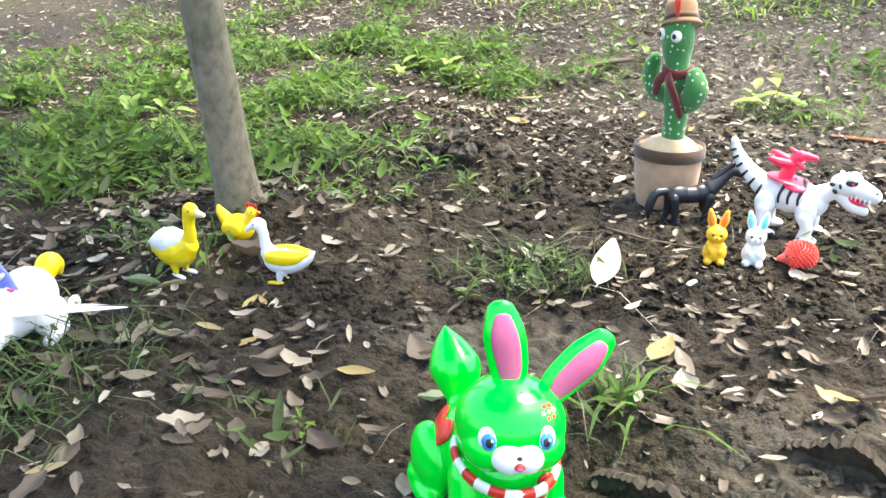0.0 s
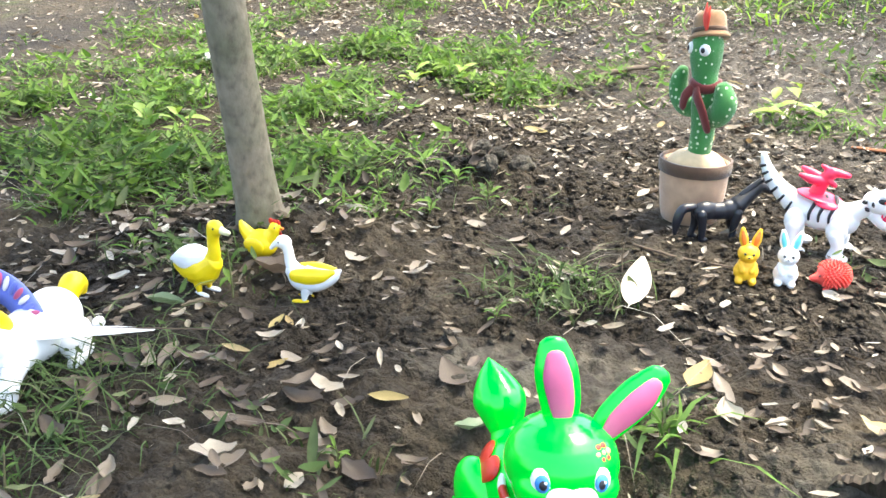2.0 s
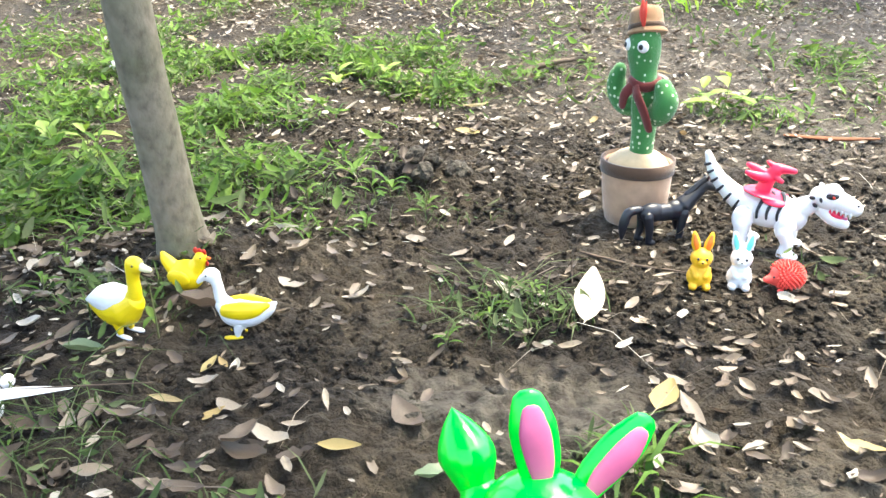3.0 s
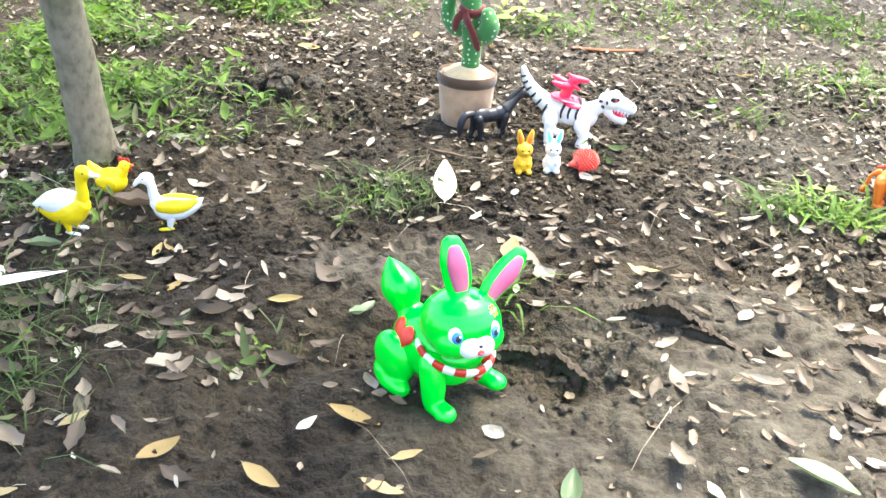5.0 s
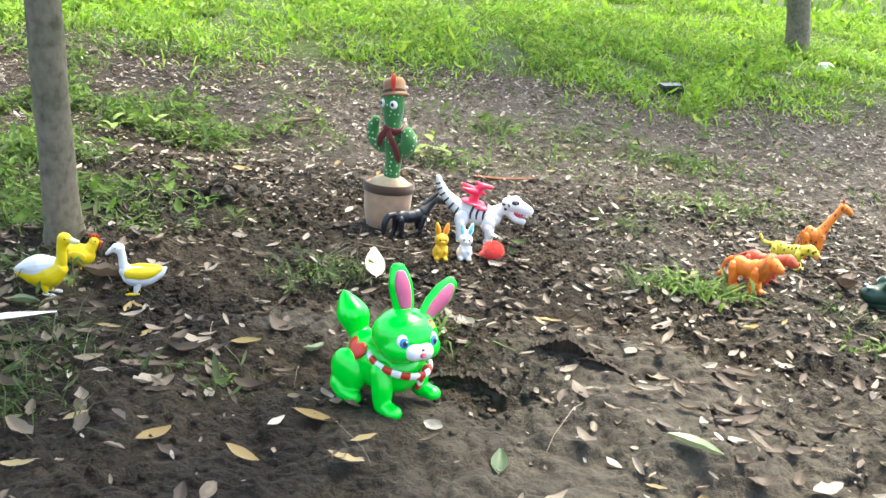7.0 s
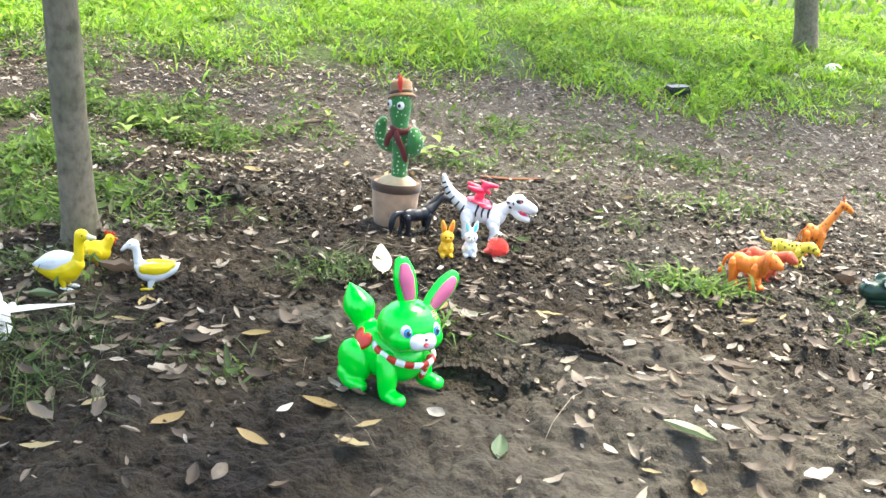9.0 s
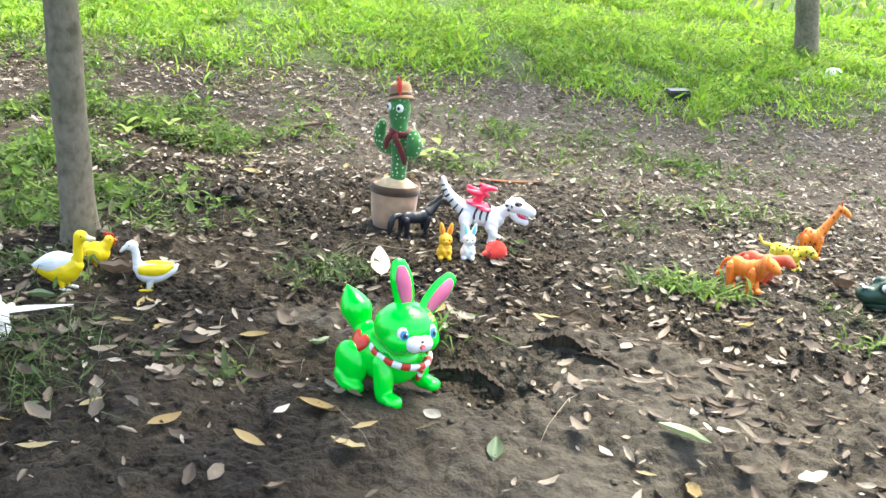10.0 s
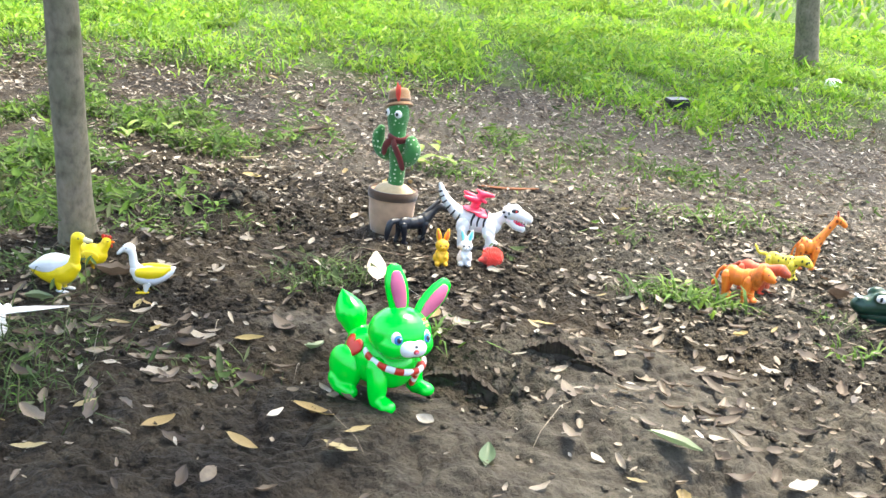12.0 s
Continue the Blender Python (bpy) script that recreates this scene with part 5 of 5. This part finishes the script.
def meadow(x, y):
    edge = 2.62 - 0.35 * np.clip(x - 0.55, 0, 0.5) + 0.42 * np.clip(x - 1.3, 0, 1.6) - 0.28 * np.clip(-0.8 - x, 0, 1.0) + 0.5 * vnoise(x, y, 1.7, 31) + 0.5 * vnoise(x, y, 6, 32)
    d = 1 / (1 + np.exp(-(y - edge) * 7))
    path = patch(x, y, 0.56, 3.4, 0.13, 1.3) + 0.8 * patch(x, y, -0.15, 3.0, 0.35, 0.18)
    return d * np.clip(0.5 + 1.7 * vnoise(x, y, 3, 33) + 1.2 * vnoise(x, y, 9, 34), 0.04, 1) * (1 - 0.85 * np.clip(path, 0, 1))


def rough_grass(x, y):
    d = 0.85 * patch(x, y, -1.15, 0.55, 0.5, 0.32) + 0.8 * patch(x, y, -0.95, 1.25, 0.55, 0.45) + 0.65 * patch(x, y, -0.66, 1.25, 0.25, 0.12) + 0.5 * patch(x, y, -0.60, 0.52, 0.22, 0.14)
    d = d + 0.45 * patch(x, y, -0.80, 0.22, 0.28, 0.15) + 0.3 * patch(x, y, -0.35, 0.33, 0.14, 0.08)
    d = d + 0.4 * patch(x, y, -0.15, 1.45, 0.14, 0.12) + 0.35 * patch(x, y, 0.5, 1.55, 0.3, 0.16) + 0.32 * patch(x, y, 0.95, 1.38, 0.2, 0.2) + 0.3 * patch(x, y, 0.62, 0.62, 0.14, 0.1)
    d = d + 0.30 * patch(x, y, 0.22, 1.2, 0.14, 0.16) + 0.3 * (x < -0.6) * (y > 0.1) * (y < 2.4) + 0.05 * (y > 1.0) * (x > -0.6)
    return np.clip(d, 0, 1) * np.clip(0.35 + 2.2 * vnoise(x, y, 7, 35), 0, 1)


def tufts(x, y):
    d = 0.3 * patch(x, y, -0.62, 0.0, 0.08, 0.08) + 1.0 * patch(x, y, 0.62, 0.155, 0.13, 0.06) + 0.55 * patch(x, y, -0.09, 0.13, 0.10, 0.07) + 0.55 * patch(x, y, -0.47, -0.36, 0.12, 0.2) + 0.35 * patch(x, y, -0.25, -0.29, 0.12, 0.05)
    d = d + 0.5 * patch(x, y, -0.38, 0.43, 0.18, 0.07) + 0.6 * patch(x, y, 0.09, -0.15, 0.05, 0.05) + 0.35 * patch(x, y, -0.52, 0.04, 0.10, 0.10) + 0.5 * patch(x, y, 0.87, 0.10, 0.05, 0.05) + 0.3 * patch(x, y, 0.28, 0.32, 0.06, 0.05)
    return np.clip(d, 0, 1) * np.clip(0.5 + 1.6 * vnoise(x, y, 16, 36), 0, 1)


gx, gy = sow(90000, (-3.4, 4.8, 1.9, 5.8), meadow, 11)
blades("meadow_grass", gx, gy, 0.055, 0.0075, 12, GRASS, "dense bright green meadow grass", 1.3)
gx, gy = sow(30000, (-12, 16, -9, 20), lambda x, y: np.where(y > 5.5, 0.9, 0.5 / (1 + np.exp(-(np.hypot(x - 0.3, y - 0.3) - 6.3) * 2))), 13)
blades("far_grass", gx, gy, 0.16, 0.035, 14, GRASS, "bright green grass further off", 0.7)
gx, gy = sow(9000, (-2.0, 1.6, 0.05, 2.4), rough_grass, 15)
blades("rough_grass", gx, gy, 0.036, 0.0048, 16, GREEN_LEAF, "loose green grass growing through dry leaves", 1.7)
gx, gy = sow(6500, (-0.7, 1.0, -0.6, 0.6), tufts, 17)
blades("grass_tuft", gx, gy, 0.030, 0.0022, 18, SHADED_GRASS, "thin low grass tufts on bare soil", 1.2)


def clump(cx, cy, rx, ry, count, height, width, material, seed, label):
    rng = np.random.default_rng(seed)
    blades("grass_clump", rng.normal(cx, rx, count), rng.normal(cy, ry, count), height, width, seed + 1, material, label, 1.4)


clump(0.60, 0.145, 0.055, 0.028, 60, 0.052, 0.0065, GREEN_LEAF, 91, "spiky green grass clump beside the toy animals")
clump(-0.09, 0.13, 0.05, 0.04, 70, 0.050, 0.0022, SHADED_GRASS, 93, "sparse dull grass clump on bare soil")
clump(0.09, -0.16, 0.022, 0.02, 22, 0.036, 0.0050, GREEN_LEAF, 95, "green grass clump by a hollow")
clump(0.86, -0.02, 0.035, 0.03, 20, 0.034, 0.0050, GREEN_LEAF, 97, "green grass clump among dry leaves")
clump(-0.46, -0.33, 0.07, 0.11, 150, 0.060, 0.0020, SHADED_GRASS, 99, "thin dark grass stems growing in litter")
clump(0.92, 0.85, 0.10, 0.10, 130, 0.050, 0.0040, GREEN_LEAF, 101, "loose green grass clump in dry litter")
clump(0.62, 1.40, 0.16, 0.12, 110, 0.055, 0.0045, GREEN_LEAF, 103, "loose green grass clump in dry litter")


litter("dull_foliage", SHADED_GRASS, 7000, 54, "dull green leaves of creeping plants in litter", rough_grass, (0.010, 0.028), (-2.0, 1.6, -0.1, 2.4), 4, 0.24, 0.03, 0.5, "ground plants")
litter("low_foliage", GREEN_LEAF, 5200, 51, "low broad green leaves growing through dry litter", rough_grass, (0.012, 0.036), (-2.0, 1.6, 0.05, 2.4), 4, 0.22, 0.045, 0.4, "ground plants")
litter("meadow_foliage", GRASS, 32000, 52, "broad bright leaves among the meadow grass", meadow, (0.016, 0.042), (-3.2, 4.6, 1.9, 5.5), 3, 0.24, 0.065, 0.55, "ground plants")
litter("tuft_foliage", SHADED_GRASS, 1100, 53, "tiny green leaves of creeping weeds", tufts, (0.008, 0.022), (-0.7, 1.0, -0.6, 0.6), 4, 0.24, 0.022, 0.5, "ground plants")


gx, gy = sow(900, (-1.2, 1.3, -0.6, 1.4), lambda x, y: np.clip(0.012 + rough_grass(x, y) + tufts(x, y), 0, 1), 19)
blades("dry_straw", gx, gy, 0.045, 0.0013, 20, DRY, "thin dry straw stalks among weeds", 2.2)


def near_leaves():
    """Single dry leaves on the open soil in front of the toys."""
    rnd = random.Random(77)
    kinds = [leaf_mesh("dry_leaf", DRY if k < 5 else BROWN_LEAF, rnd.uniform(0.05, 0.5), rnd.uniform(0.15, 0.9), 0.30, rnd.uniform(0.4, 0.62), 200 + k) for k in range(8)]
    made = 0
    while made < 120:
        x, y = rnd.uniform(-0.55, 0.95), rnd.uniform(-0.58, 0.30)
        if rnd.random() > 0.35 + 0.6 * (x > 0.15) or any(math.hypot(x - cx, y - cy) < r * 0.8 for cx, cy, r in CALM):
            continue
        size = rnd.uniform(0.010, 0.032)
        dark = rnd.random() < 0.4
        ob = tagged(new("dry_leaf", kinds[rnd.randrange(5, 8) if dark else rnd.randrange(5)]), "dark brown withered leaf on the soil" if dark else "small tan dry leaf on the soil", "leaf", "fallen leaves")
        ob.matrix_world = pose(x, y, gz(x, y) + 0.004 + 0.05 * size, rnd.uniform(-18, 18), rnd.uniform(-18, 18), rnd.uniform(0, 360)) @ Matrix.Scale(size, 4)
        made += 1
    # overlapping larger leaves drifted up round the tree, the ducks and the weeds
    for cx, cy, rx, ry, count in ((-0.40, -0.36, 0.13, 0.16, 46), (-0.62, 0.02, 0.09, 0.10, 34), (-0.42, 0.12, 0.10, 0.06, 18), (-0.33, -0.22, 0.10, 0.06, 18), (0.52, -0.36, 0.14, 0.09, 18), (0.62, -0.10, 0.20, 0.12, 24)):
        for k in range(count):
            x, y = rnd.gauss(cx, rx), rnd.gauss(cy, ry)
            if any(math.hypot(x - px, y - py) < r * 0.7 for px, py, r in CALM):
                continue
            size = rnd.uniform(0.020, 0.046)
            dark = rnd.random() < 0.45
            ob = tagged(new("dry_leaf", kinds[rnd.randrange(5, 8) if dark else rnd.randrange(5)]), "dark brown withered leaf on the soil" if dark else "tan dry leaf drifted among weeds", "leaf", "fallen leaves")
            ob.matrix_world = pose(x, y, gz(x, y) + 0.005 + 0.07 * size, rnd.uniform(-13, 13), rnd.uniform(-13, 13), rnd.uniform(0, 360)) @ Matrix.Scale(size, 4)


near_leaves()


# ---- soil crumbs ----
def crumbs(count, seed):
    rng = np.random.default_rng(seed)
    x, y = rng.uniform(-0.9, 1.2, count * 3), rng.uniform(-0.6, 1.0, count * 3)
    d = np.clip(0.35 + 1.3 * vnoise(x, y, 6, 61), 0, 1) * (1 - 0.95 * patch(x, y, 0.30, -0.56, 0.68, 0.29)) * (1 - 0.9 * patch(x, y, 0.42, -0.24, 0.25, 0.13)) * (1 - 0.8 * patch(x, y, -0.02, -0.06, 0.16, 0.08))
    for cx, cy, r in CALM[:1]:
        d = d * (1 - patch(x, y, cx, cy, r, r))
    keep = rng.uniform(0, 1, len(x)) < d
    x, y = x[keep][:count], y[keep][:count]
    n = len(x)
    octa = np.array([(1, 0, 0), (-1, 0, 0), (0, 1, 0), (0, -1, 0), (0, 0, 0.8), (0, 0, -0.6), (0.6, 0.6, 0.4), (-0.6, 0.6, 0.35), (-0.6, -0.6, 0.4), (0.6, -0.6, 0.45)])
    tris = np.array([(4, 0, 6), (4, 6, 2), (4, 2, 7), (4, 7, 1), (4, 1, 8), (4, 8, 3), (4, 3, 9), (4, 9, 0), (5, 6, 0), (5, 2, 6), (5, 7, 2), (5, 1, 7), (5, 8, 1), (5, 3, 8), (5, 9, 3), (5, 0, 9)])
    r = 0.0022 + 0.0050 * rng.uniform(0, 1, n) ** 2.2
    v = octa[None] * (1 + rng.uniform(-0.35, 0.35, (n, 10, 1))) * r[:, None, None]
    a = rng.uniform(0, 6.28, n)
    c, s = np.cos(a)[:, None], np.sin(a)[:, None]
    co = np.stack([v[..., 0] * c - v[..., 1] * s + x[:, None], v[..., 0] * s + v[..., 1] * c + y[:, None], v[..., 2] + ground_z(x, y)[:, None] + (r * 0.25)[:, None]], -1).reshape(-1, 3)
    loops = (tris.ravel()[None] + 10 * np.arange(n)[:, None]).ravel()
    add_mesh("soil_crumb", co, loops, np.arange(0, len(loops), 3), SOIL, "crumbly bits of dark soil", "soil", False)


crumbs(13000, 71)


# ---- broad-leaved weeds ----
WEED_LEAF = [leaf_mesh("leaf", GREEN_LEAF, -0.25, 0.35, 0.02, w, 60 + k, 6) for k, w in enumerate((0.30, 0.38, 0.24))]


LIME_MESH = [leaf_mesh("leaf", LIME_LEAF, -0.2, 0.3, 0.03, w, 80 + k, 6) for k, w in enumerate((0.5, 0.58, 0.44))]


def weed(x, y, height, leaves, size, seed, label="green broad-leaved weed growing in the soil", meshes=WEED_LEAF):
    rnd = random.Random(seed)
    t = thing("weed", pose(x, y, gz(x, y) - 0.003, 0, 0, rnd.uniform(0, 360)), label, "plant", "weeds")
    tip = (rnd.uniform(-0.2, 0.2) * height, rnd.uniform(-0.2, 0.2) * height, height)
    path = spline([(0, 0, 0), (tip[0] * 0.3, tip[1] * 0.3, height * 0.5), tip], 6)
    part("stem", limb(bmesh.new(), [(0, 0, -0.004, 0.0013), (*path[6], 0.0011), (*tip, 0.0006)], 6, 4), STEM, t)
    for k in range(leaves):
        u = 0.25 + 0.75 * (k + 0.5) / leaves
        p = path[min(len(path) - 1, int(u * (len(path) - 1) + 0.5))]
        a = k * 137.5 + rnd.uniform(-25, 25)
        pitch = rnd.uniform(-22, 18) - 14 * u
        s = size * rnd.uniform(0.55, 1.15) * (1.1 - 0.35 * u)
        ob = new("leaf", meshes[k % 3])
        ob.parent = t
        ob.matrix_local = pose(*p, 0, 0, a) @ pose(0, 0, 0, 0, pitch, 0) @ pose(s * 0.6, 0, 0) @ Matrix.Scale(s, 4)


WEEDS = [(-0.342, 0.455, 0.045, 6, 0.05), (-0.274, 0.42, 0.03, 5, 0.045), (-0.42, 0.50, 0.05, 7, 0.05), (0.617, 0.18, 0.03, 8, 0.042), (0.68, 0.14, 0.025, 7, 0.042), (0.56, 0.17, 0.025, 6, 0.036), (-0.349, 0.41, 0.05, 4, 0.05), (0.855, 0.115, 0.02, 5, 0.03), (0.864, -0.05, 0.025, 6, 0.035), (-0.42, -0.33, 0.045, 7, 0.016), (-0.40, -0.44, 0.06, 8, 0.016), (-0.46, -0.26, 0.04, 6, 0.018), (-0.18, -0.27, 0.035, 5, 0.028), (0.09, -0.165, 0.03, 7, 0.045)]
TUFT_WEEDS = [(0.52, 0.165, 0.025, 6, 0.034), (0.545, 0.13, 0.02, 6, 0.034), (0.585, 0.15, 0.025, 7, 0.036), (0.60, 0.115, 0.02, 6, 0.034), (0.65, 0.12, 0.025, 7, 0.038), (0.64, 0.185, 0.03, 6, 0.036), (0.70, 0.115, 0.02, 6, 0.036), (0.57, 0.20, 0.025, 6, 0.032), (-0.63, 0.0, 0.04, 6, 0.035), (-0.66, 0.08, 0.05, 7, 0.04), (-0.58, 0.02, 0.035, 5, 0.03), (-0.70, 0.16, 0.05, 7, 0.045), (-0.40, 0.27, 0.04, 6, 0.04), (-0.33, 0.31, 0.035, 6, 0.04)]
MORE_WEEDS = [(-1.0, 0.50, 0.09, 9, 0.07), (-1.06, 0.46, 0.08, 8, 0.065), (-0.93, 0.52, 0.07, 8, 0.06), (-1.1, 0.62, 0.08, 8, 0.06), (-0.72, 0.36, 0.05, 7, 0.05), (-0.66, 0.30, 0.05, 6, 0.045), (-0.60, 0.42, 0.06, 7, 0.05), (-0.52, 0.44, 0.05, 6, 0.05), (-0.46, 0.40, 0.05, 6, 0.045), (-0.85, 0.80, 0.06, 7, 0.06), (-0.65, 1.22, 0.06, 7, 0.06), (-0.75, 1.28, 0.07, 7, 0.06), (-0.55, 1.18, 0.05, 6, 0.05), (-1.2, 0.80, 0.08, 8, 0.06), (-0.15, 1.42, 0.05, 6, 0.05), (-0.10, 0.13, 0.03, 8, 0.03), (-0.06, 0.18, 0.03, 7, 0.026), (-0.13, 0.03, 0.025, 6, 0.026)]
for k, (wx, wy, tall, count, size) in enumerate(WEEDS + MORE_WEEDS + TUFT_WEEDS):
    weed(wx, wy, tall * 0.8, count + 2, size * 0.82, 100 + k)


weed(-0.448, -0.040, 0.065, 4, 0.034, 301, "dark green seedling growing between the toy ducks")
for k, row in enumerate([(0.17, 1.13, 0.10, 4, 0.08), (0.23, 1.18, 0.05, 5, 0.065), (0.13, 1.24, 0.04, 5, 0.055)]):
    weed(*row, 310 + k, "lime green broad-leaved plant behind the cactus", LIME_MESH)
for k, row in enumerate([(-0.62, 1.2, 0.05, 6, 0.055), (-0.5, 1.14, 0.04, 5, 0.05), (-0.72, 1.16, 0.05, 6, 0.055), (-0.98, 0.56, 0.07, 7, 0.06), (-1.04, 0.52, 0.06, 7, 0.055), (-0.17, 1.5, 0.05, 5, 0.05), (0.62, 0.22, 0.03, 5, 0.03)]):
    weed(*row, 330 + k, "lime green broad-leaved weed in litter", LIME_MESH)


# ---- stones, twigs, the sunken block ----
def twig(pts, seed):
    rnd = random.Random(seed)
    p = [(x, y, gz(x, y) + dz, r) for x, y, dz, r in pts]
    bm = limb(bmesh.new(), p, 7, 8)
    for v in bm.verts:
        v.co += Vector((rnd.uniform(-1, 1), rnd.uniform(-1, 1), rnd.uniform(-1, 1))) * 0.0006
    tagged(part("twig", bm, TWIG, None), "thin dry brown twig lying on soil", "twig", "twigs")


twig([(-0.02, 0.33, 0.004, 0.002), (0.06, 0.30, 0.006, 0.002), (0.13, 0.27, 0.004, 0.0014)], 2)
twig([(-0.60, -0.03, 0.004, 0.0024), (-0.575, 0.01, 0.010, 0.002), (-0.56, 0.05, 0.008, 0.0014)], 3)
twig([(-0.02, 0.24, 0.0, 0.0012), (-0.022, 0.245, 0.03, 0.001), (-0.016, 0.25, 0.065, 0.0006)], 4)
twig([(-0.35, 1.35, 0.008, 0.008), (-0.25, 1.42, 0.015, 0.007), (-0.17, 1.52, 0.012, 0.004)], 5)
tagged(part("bark_strip", limb(bmesh.new(), [(0.29, 1.02, gz(0.29, 1.02) + 0.008, 0.006), (0.37, 1.01, gz(0.37, 1.01) + 0.012, 0.009), (0.45, 0.99, gz(0.45, 0.99) + 0.008, 0.005)], 10, 6, 0.4, (0, 0, 1)), RUST_BARK, None), "rust brown strip of bark lying on soil", "bark")
twig([(0.40, -0.02, 0.003, 0.0015), (0.46, 0.03, 0.005, 0.0014), (0.50, 0.05, 0.003, 0.001)], 6)


def stone(x, y, size, c, name, label, seed):
    bm = blob(bmesh.new(), (0, 0, 0), (size, size * 0.7, size * 0.5), (0, 0, 0), 20)
    for v in bm.verts:
        v.co *= 1 + 0.35 * noise.noise(v.co * (2.2 / size) * 0.5 + Vector((seed, 0, 0)))
    ob = tagged(part(name, bm, c, None), label, "stone")
    ob.matrix_world = pose(x, y, gz(x, y) + size * 0.2, 0, 0, seed * 40)


stone(2.455, 3.357, 0.06, P_WHITE, "pale_stone", "pale stone lying in green grass", 1)
stone(-1.35, 1.20, 0.035, P_WHITE, "pale_stone", "pale stone lying among grass", 2)


def block(x, y, size, turn):
    bm = bmesh.new()
    bmesh.ops.create_cube(bm, size=1, matrix=Matrix.Diagonal((*size, 1)))
    bmesh.ops.bevel(bm, geom=bm.edges[:], offset=0.006, segments=2, affect="EDGES")
    ob = tagged(part("dark_block", bm, P_BLACK, None, "", False), "dark block half sunk at the grass edge", "stone")
    ob.matrix_world = pose(x, y, gz(x, y) + size[2] * 0.25, 4, -5, turn)


block(1.30, 2.47, (0.10, 0.07, 0.06), 12)


def clods(cx, cy, rx, ry, count, size, seed, label):
    rnd = random.Random(seed)
    for k in range(count):
        x, y = cx + rnd.gauss(0, rx), cy + rnd.gauss(0, ry)
        r = size * rnd.uniform(0.4, 1.2)
        bm = bmesh.new()
        bmesh.ops.create_icosphere(bm, subdivisions=3, radius=1)
        for v in bm.verts:
            d = 1 + 0.45 * noise.noise(v.co * 1.3 + Vector((seed + k, 0, 0))) + 0.25 * noise.noise(v.co * 4 + Vector((0, k, seed)))
            v.co = Vector((v.co.x * 1.2, v.co.y, v.co.z * 0.7)) * d * r
        ob = tagged(part("mud_clod", bm, SOIL, None, "", False), label, "soil clod", "mud clods")
        ob.matrix_world = pose(x, y, gz(x, y) + r * 0.1, rnd.uniform(-30, 30), rnd.uniform(-30, 30), rnd.uniform(0, 360))


clods(-0.335, 0.545, 0.05, 0.025, 26, 0.016, 1, "dark crumbly mud clod on a low mound")
clods(0.17, -0.265, 0.035, 0.014, 12, 0.009, 2, "broken mud clod at the rim of a hollow")
clods(0.28, -0.19, 0.04, 0.012, 12, 0.009, 3, "broken mud clod at the rim of a hollow")
clods(0.48, -0.33, 0.05, 0.03, 10, 0.009, 4, "dark mud clod among dry leaves")
lay_leaves("curled_leaf", "large curled dark leaf standing on the mound", BROWN_LEAF, [(-0.32, 0.535, 60, 0.075), (-0.345, 0.53, 110, 0.06)], 0.5, 0.9, 0.1, 0.5, 40)


def torn_ridge(x, y, length, height, depth, turn, seed, label):
    """A torn, dark, ragged ridge: a thin crust that rises to a jagged crest and hangs over its steep front."""
    bm = bmesh.new()
    rows = []
    n = 44
    for i in range(n + 1):
        u = i / n
        px = (u - 0.5) * length
        k = 0.5 + 0.5 * noise.noise(Vector((u * 3.1, seed, 0)))
        jag = noise.noise(Vector((u * 17, seed, 3))) * 0.35 + noise.noise(Vector((u * 41, seed, 7))) * 0.2
        h = height * max(0.05, math.sin(math.pi * u) ** 0.7 * (0.45 + 0.8 * k) * (1 + jag))
        sway = depth * 0.5 * noise.noise(Vector((u * 4, seed, 9)))
        rag = depth * 0.16 * noise.noise(Vector((u * 29, seed, 5)))
        rows.append([bm.verts.new(p) for p in ((px, depth + sway, -0.014), (px, depth * 0.45 + sway, h * 0.62 + rag * 0.5), (px, sway, h), (px, sway - depth * 0.22 + rag, h * 0.86), (px, sway - depth * 0.05 + rag, h * 0.55), (px, sway + depth * 0.12, h * 0.2), (px, sway - depth * 0.1, -0.014))])
    for a, b in zip(rows, rows[1:]):
        for q in range(6):
            bm.faces.new((a[q], b[q], b[q + 1], a[q + 1]))
        bm.faces.new((a[6], b[6], b[0], a[0]))
    bm.faces.new(rows[0])
    bm.faces.new(rows[-1][::-1])
    bmesh.ops.recalc_face_normals(bm, faces=bm.faces)
    ob = tagged(part("mud_ridge", bm, SHADED_CRUST, None, "", False), label, "mud ridge", "mud clods")
    ob.matrix_world = pose(x, y, gz(x, y) + 0.003, 0, 0, turn)


# Their dark colour also holds the shadow along each broken edge
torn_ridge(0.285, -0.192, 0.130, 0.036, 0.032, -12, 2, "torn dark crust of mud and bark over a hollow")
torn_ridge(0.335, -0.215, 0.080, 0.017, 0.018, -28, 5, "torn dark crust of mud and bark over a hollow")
torn_ridge(0.140, -0.262, 0.115, 0.026, 0.026, -20, 7, "broken mud rim beside a hollow, coloured dark for its shadow")
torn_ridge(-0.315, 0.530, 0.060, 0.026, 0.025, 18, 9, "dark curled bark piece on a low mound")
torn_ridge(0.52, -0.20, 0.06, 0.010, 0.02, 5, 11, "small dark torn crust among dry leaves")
lay_leaves("standing_leaf", "dark brown curled leaf standing on edge", BROWN_LEAF, [(0.95, 0.235, 100, 0.06)], 0.5, 1.1, 0.1, 0.6, 60)
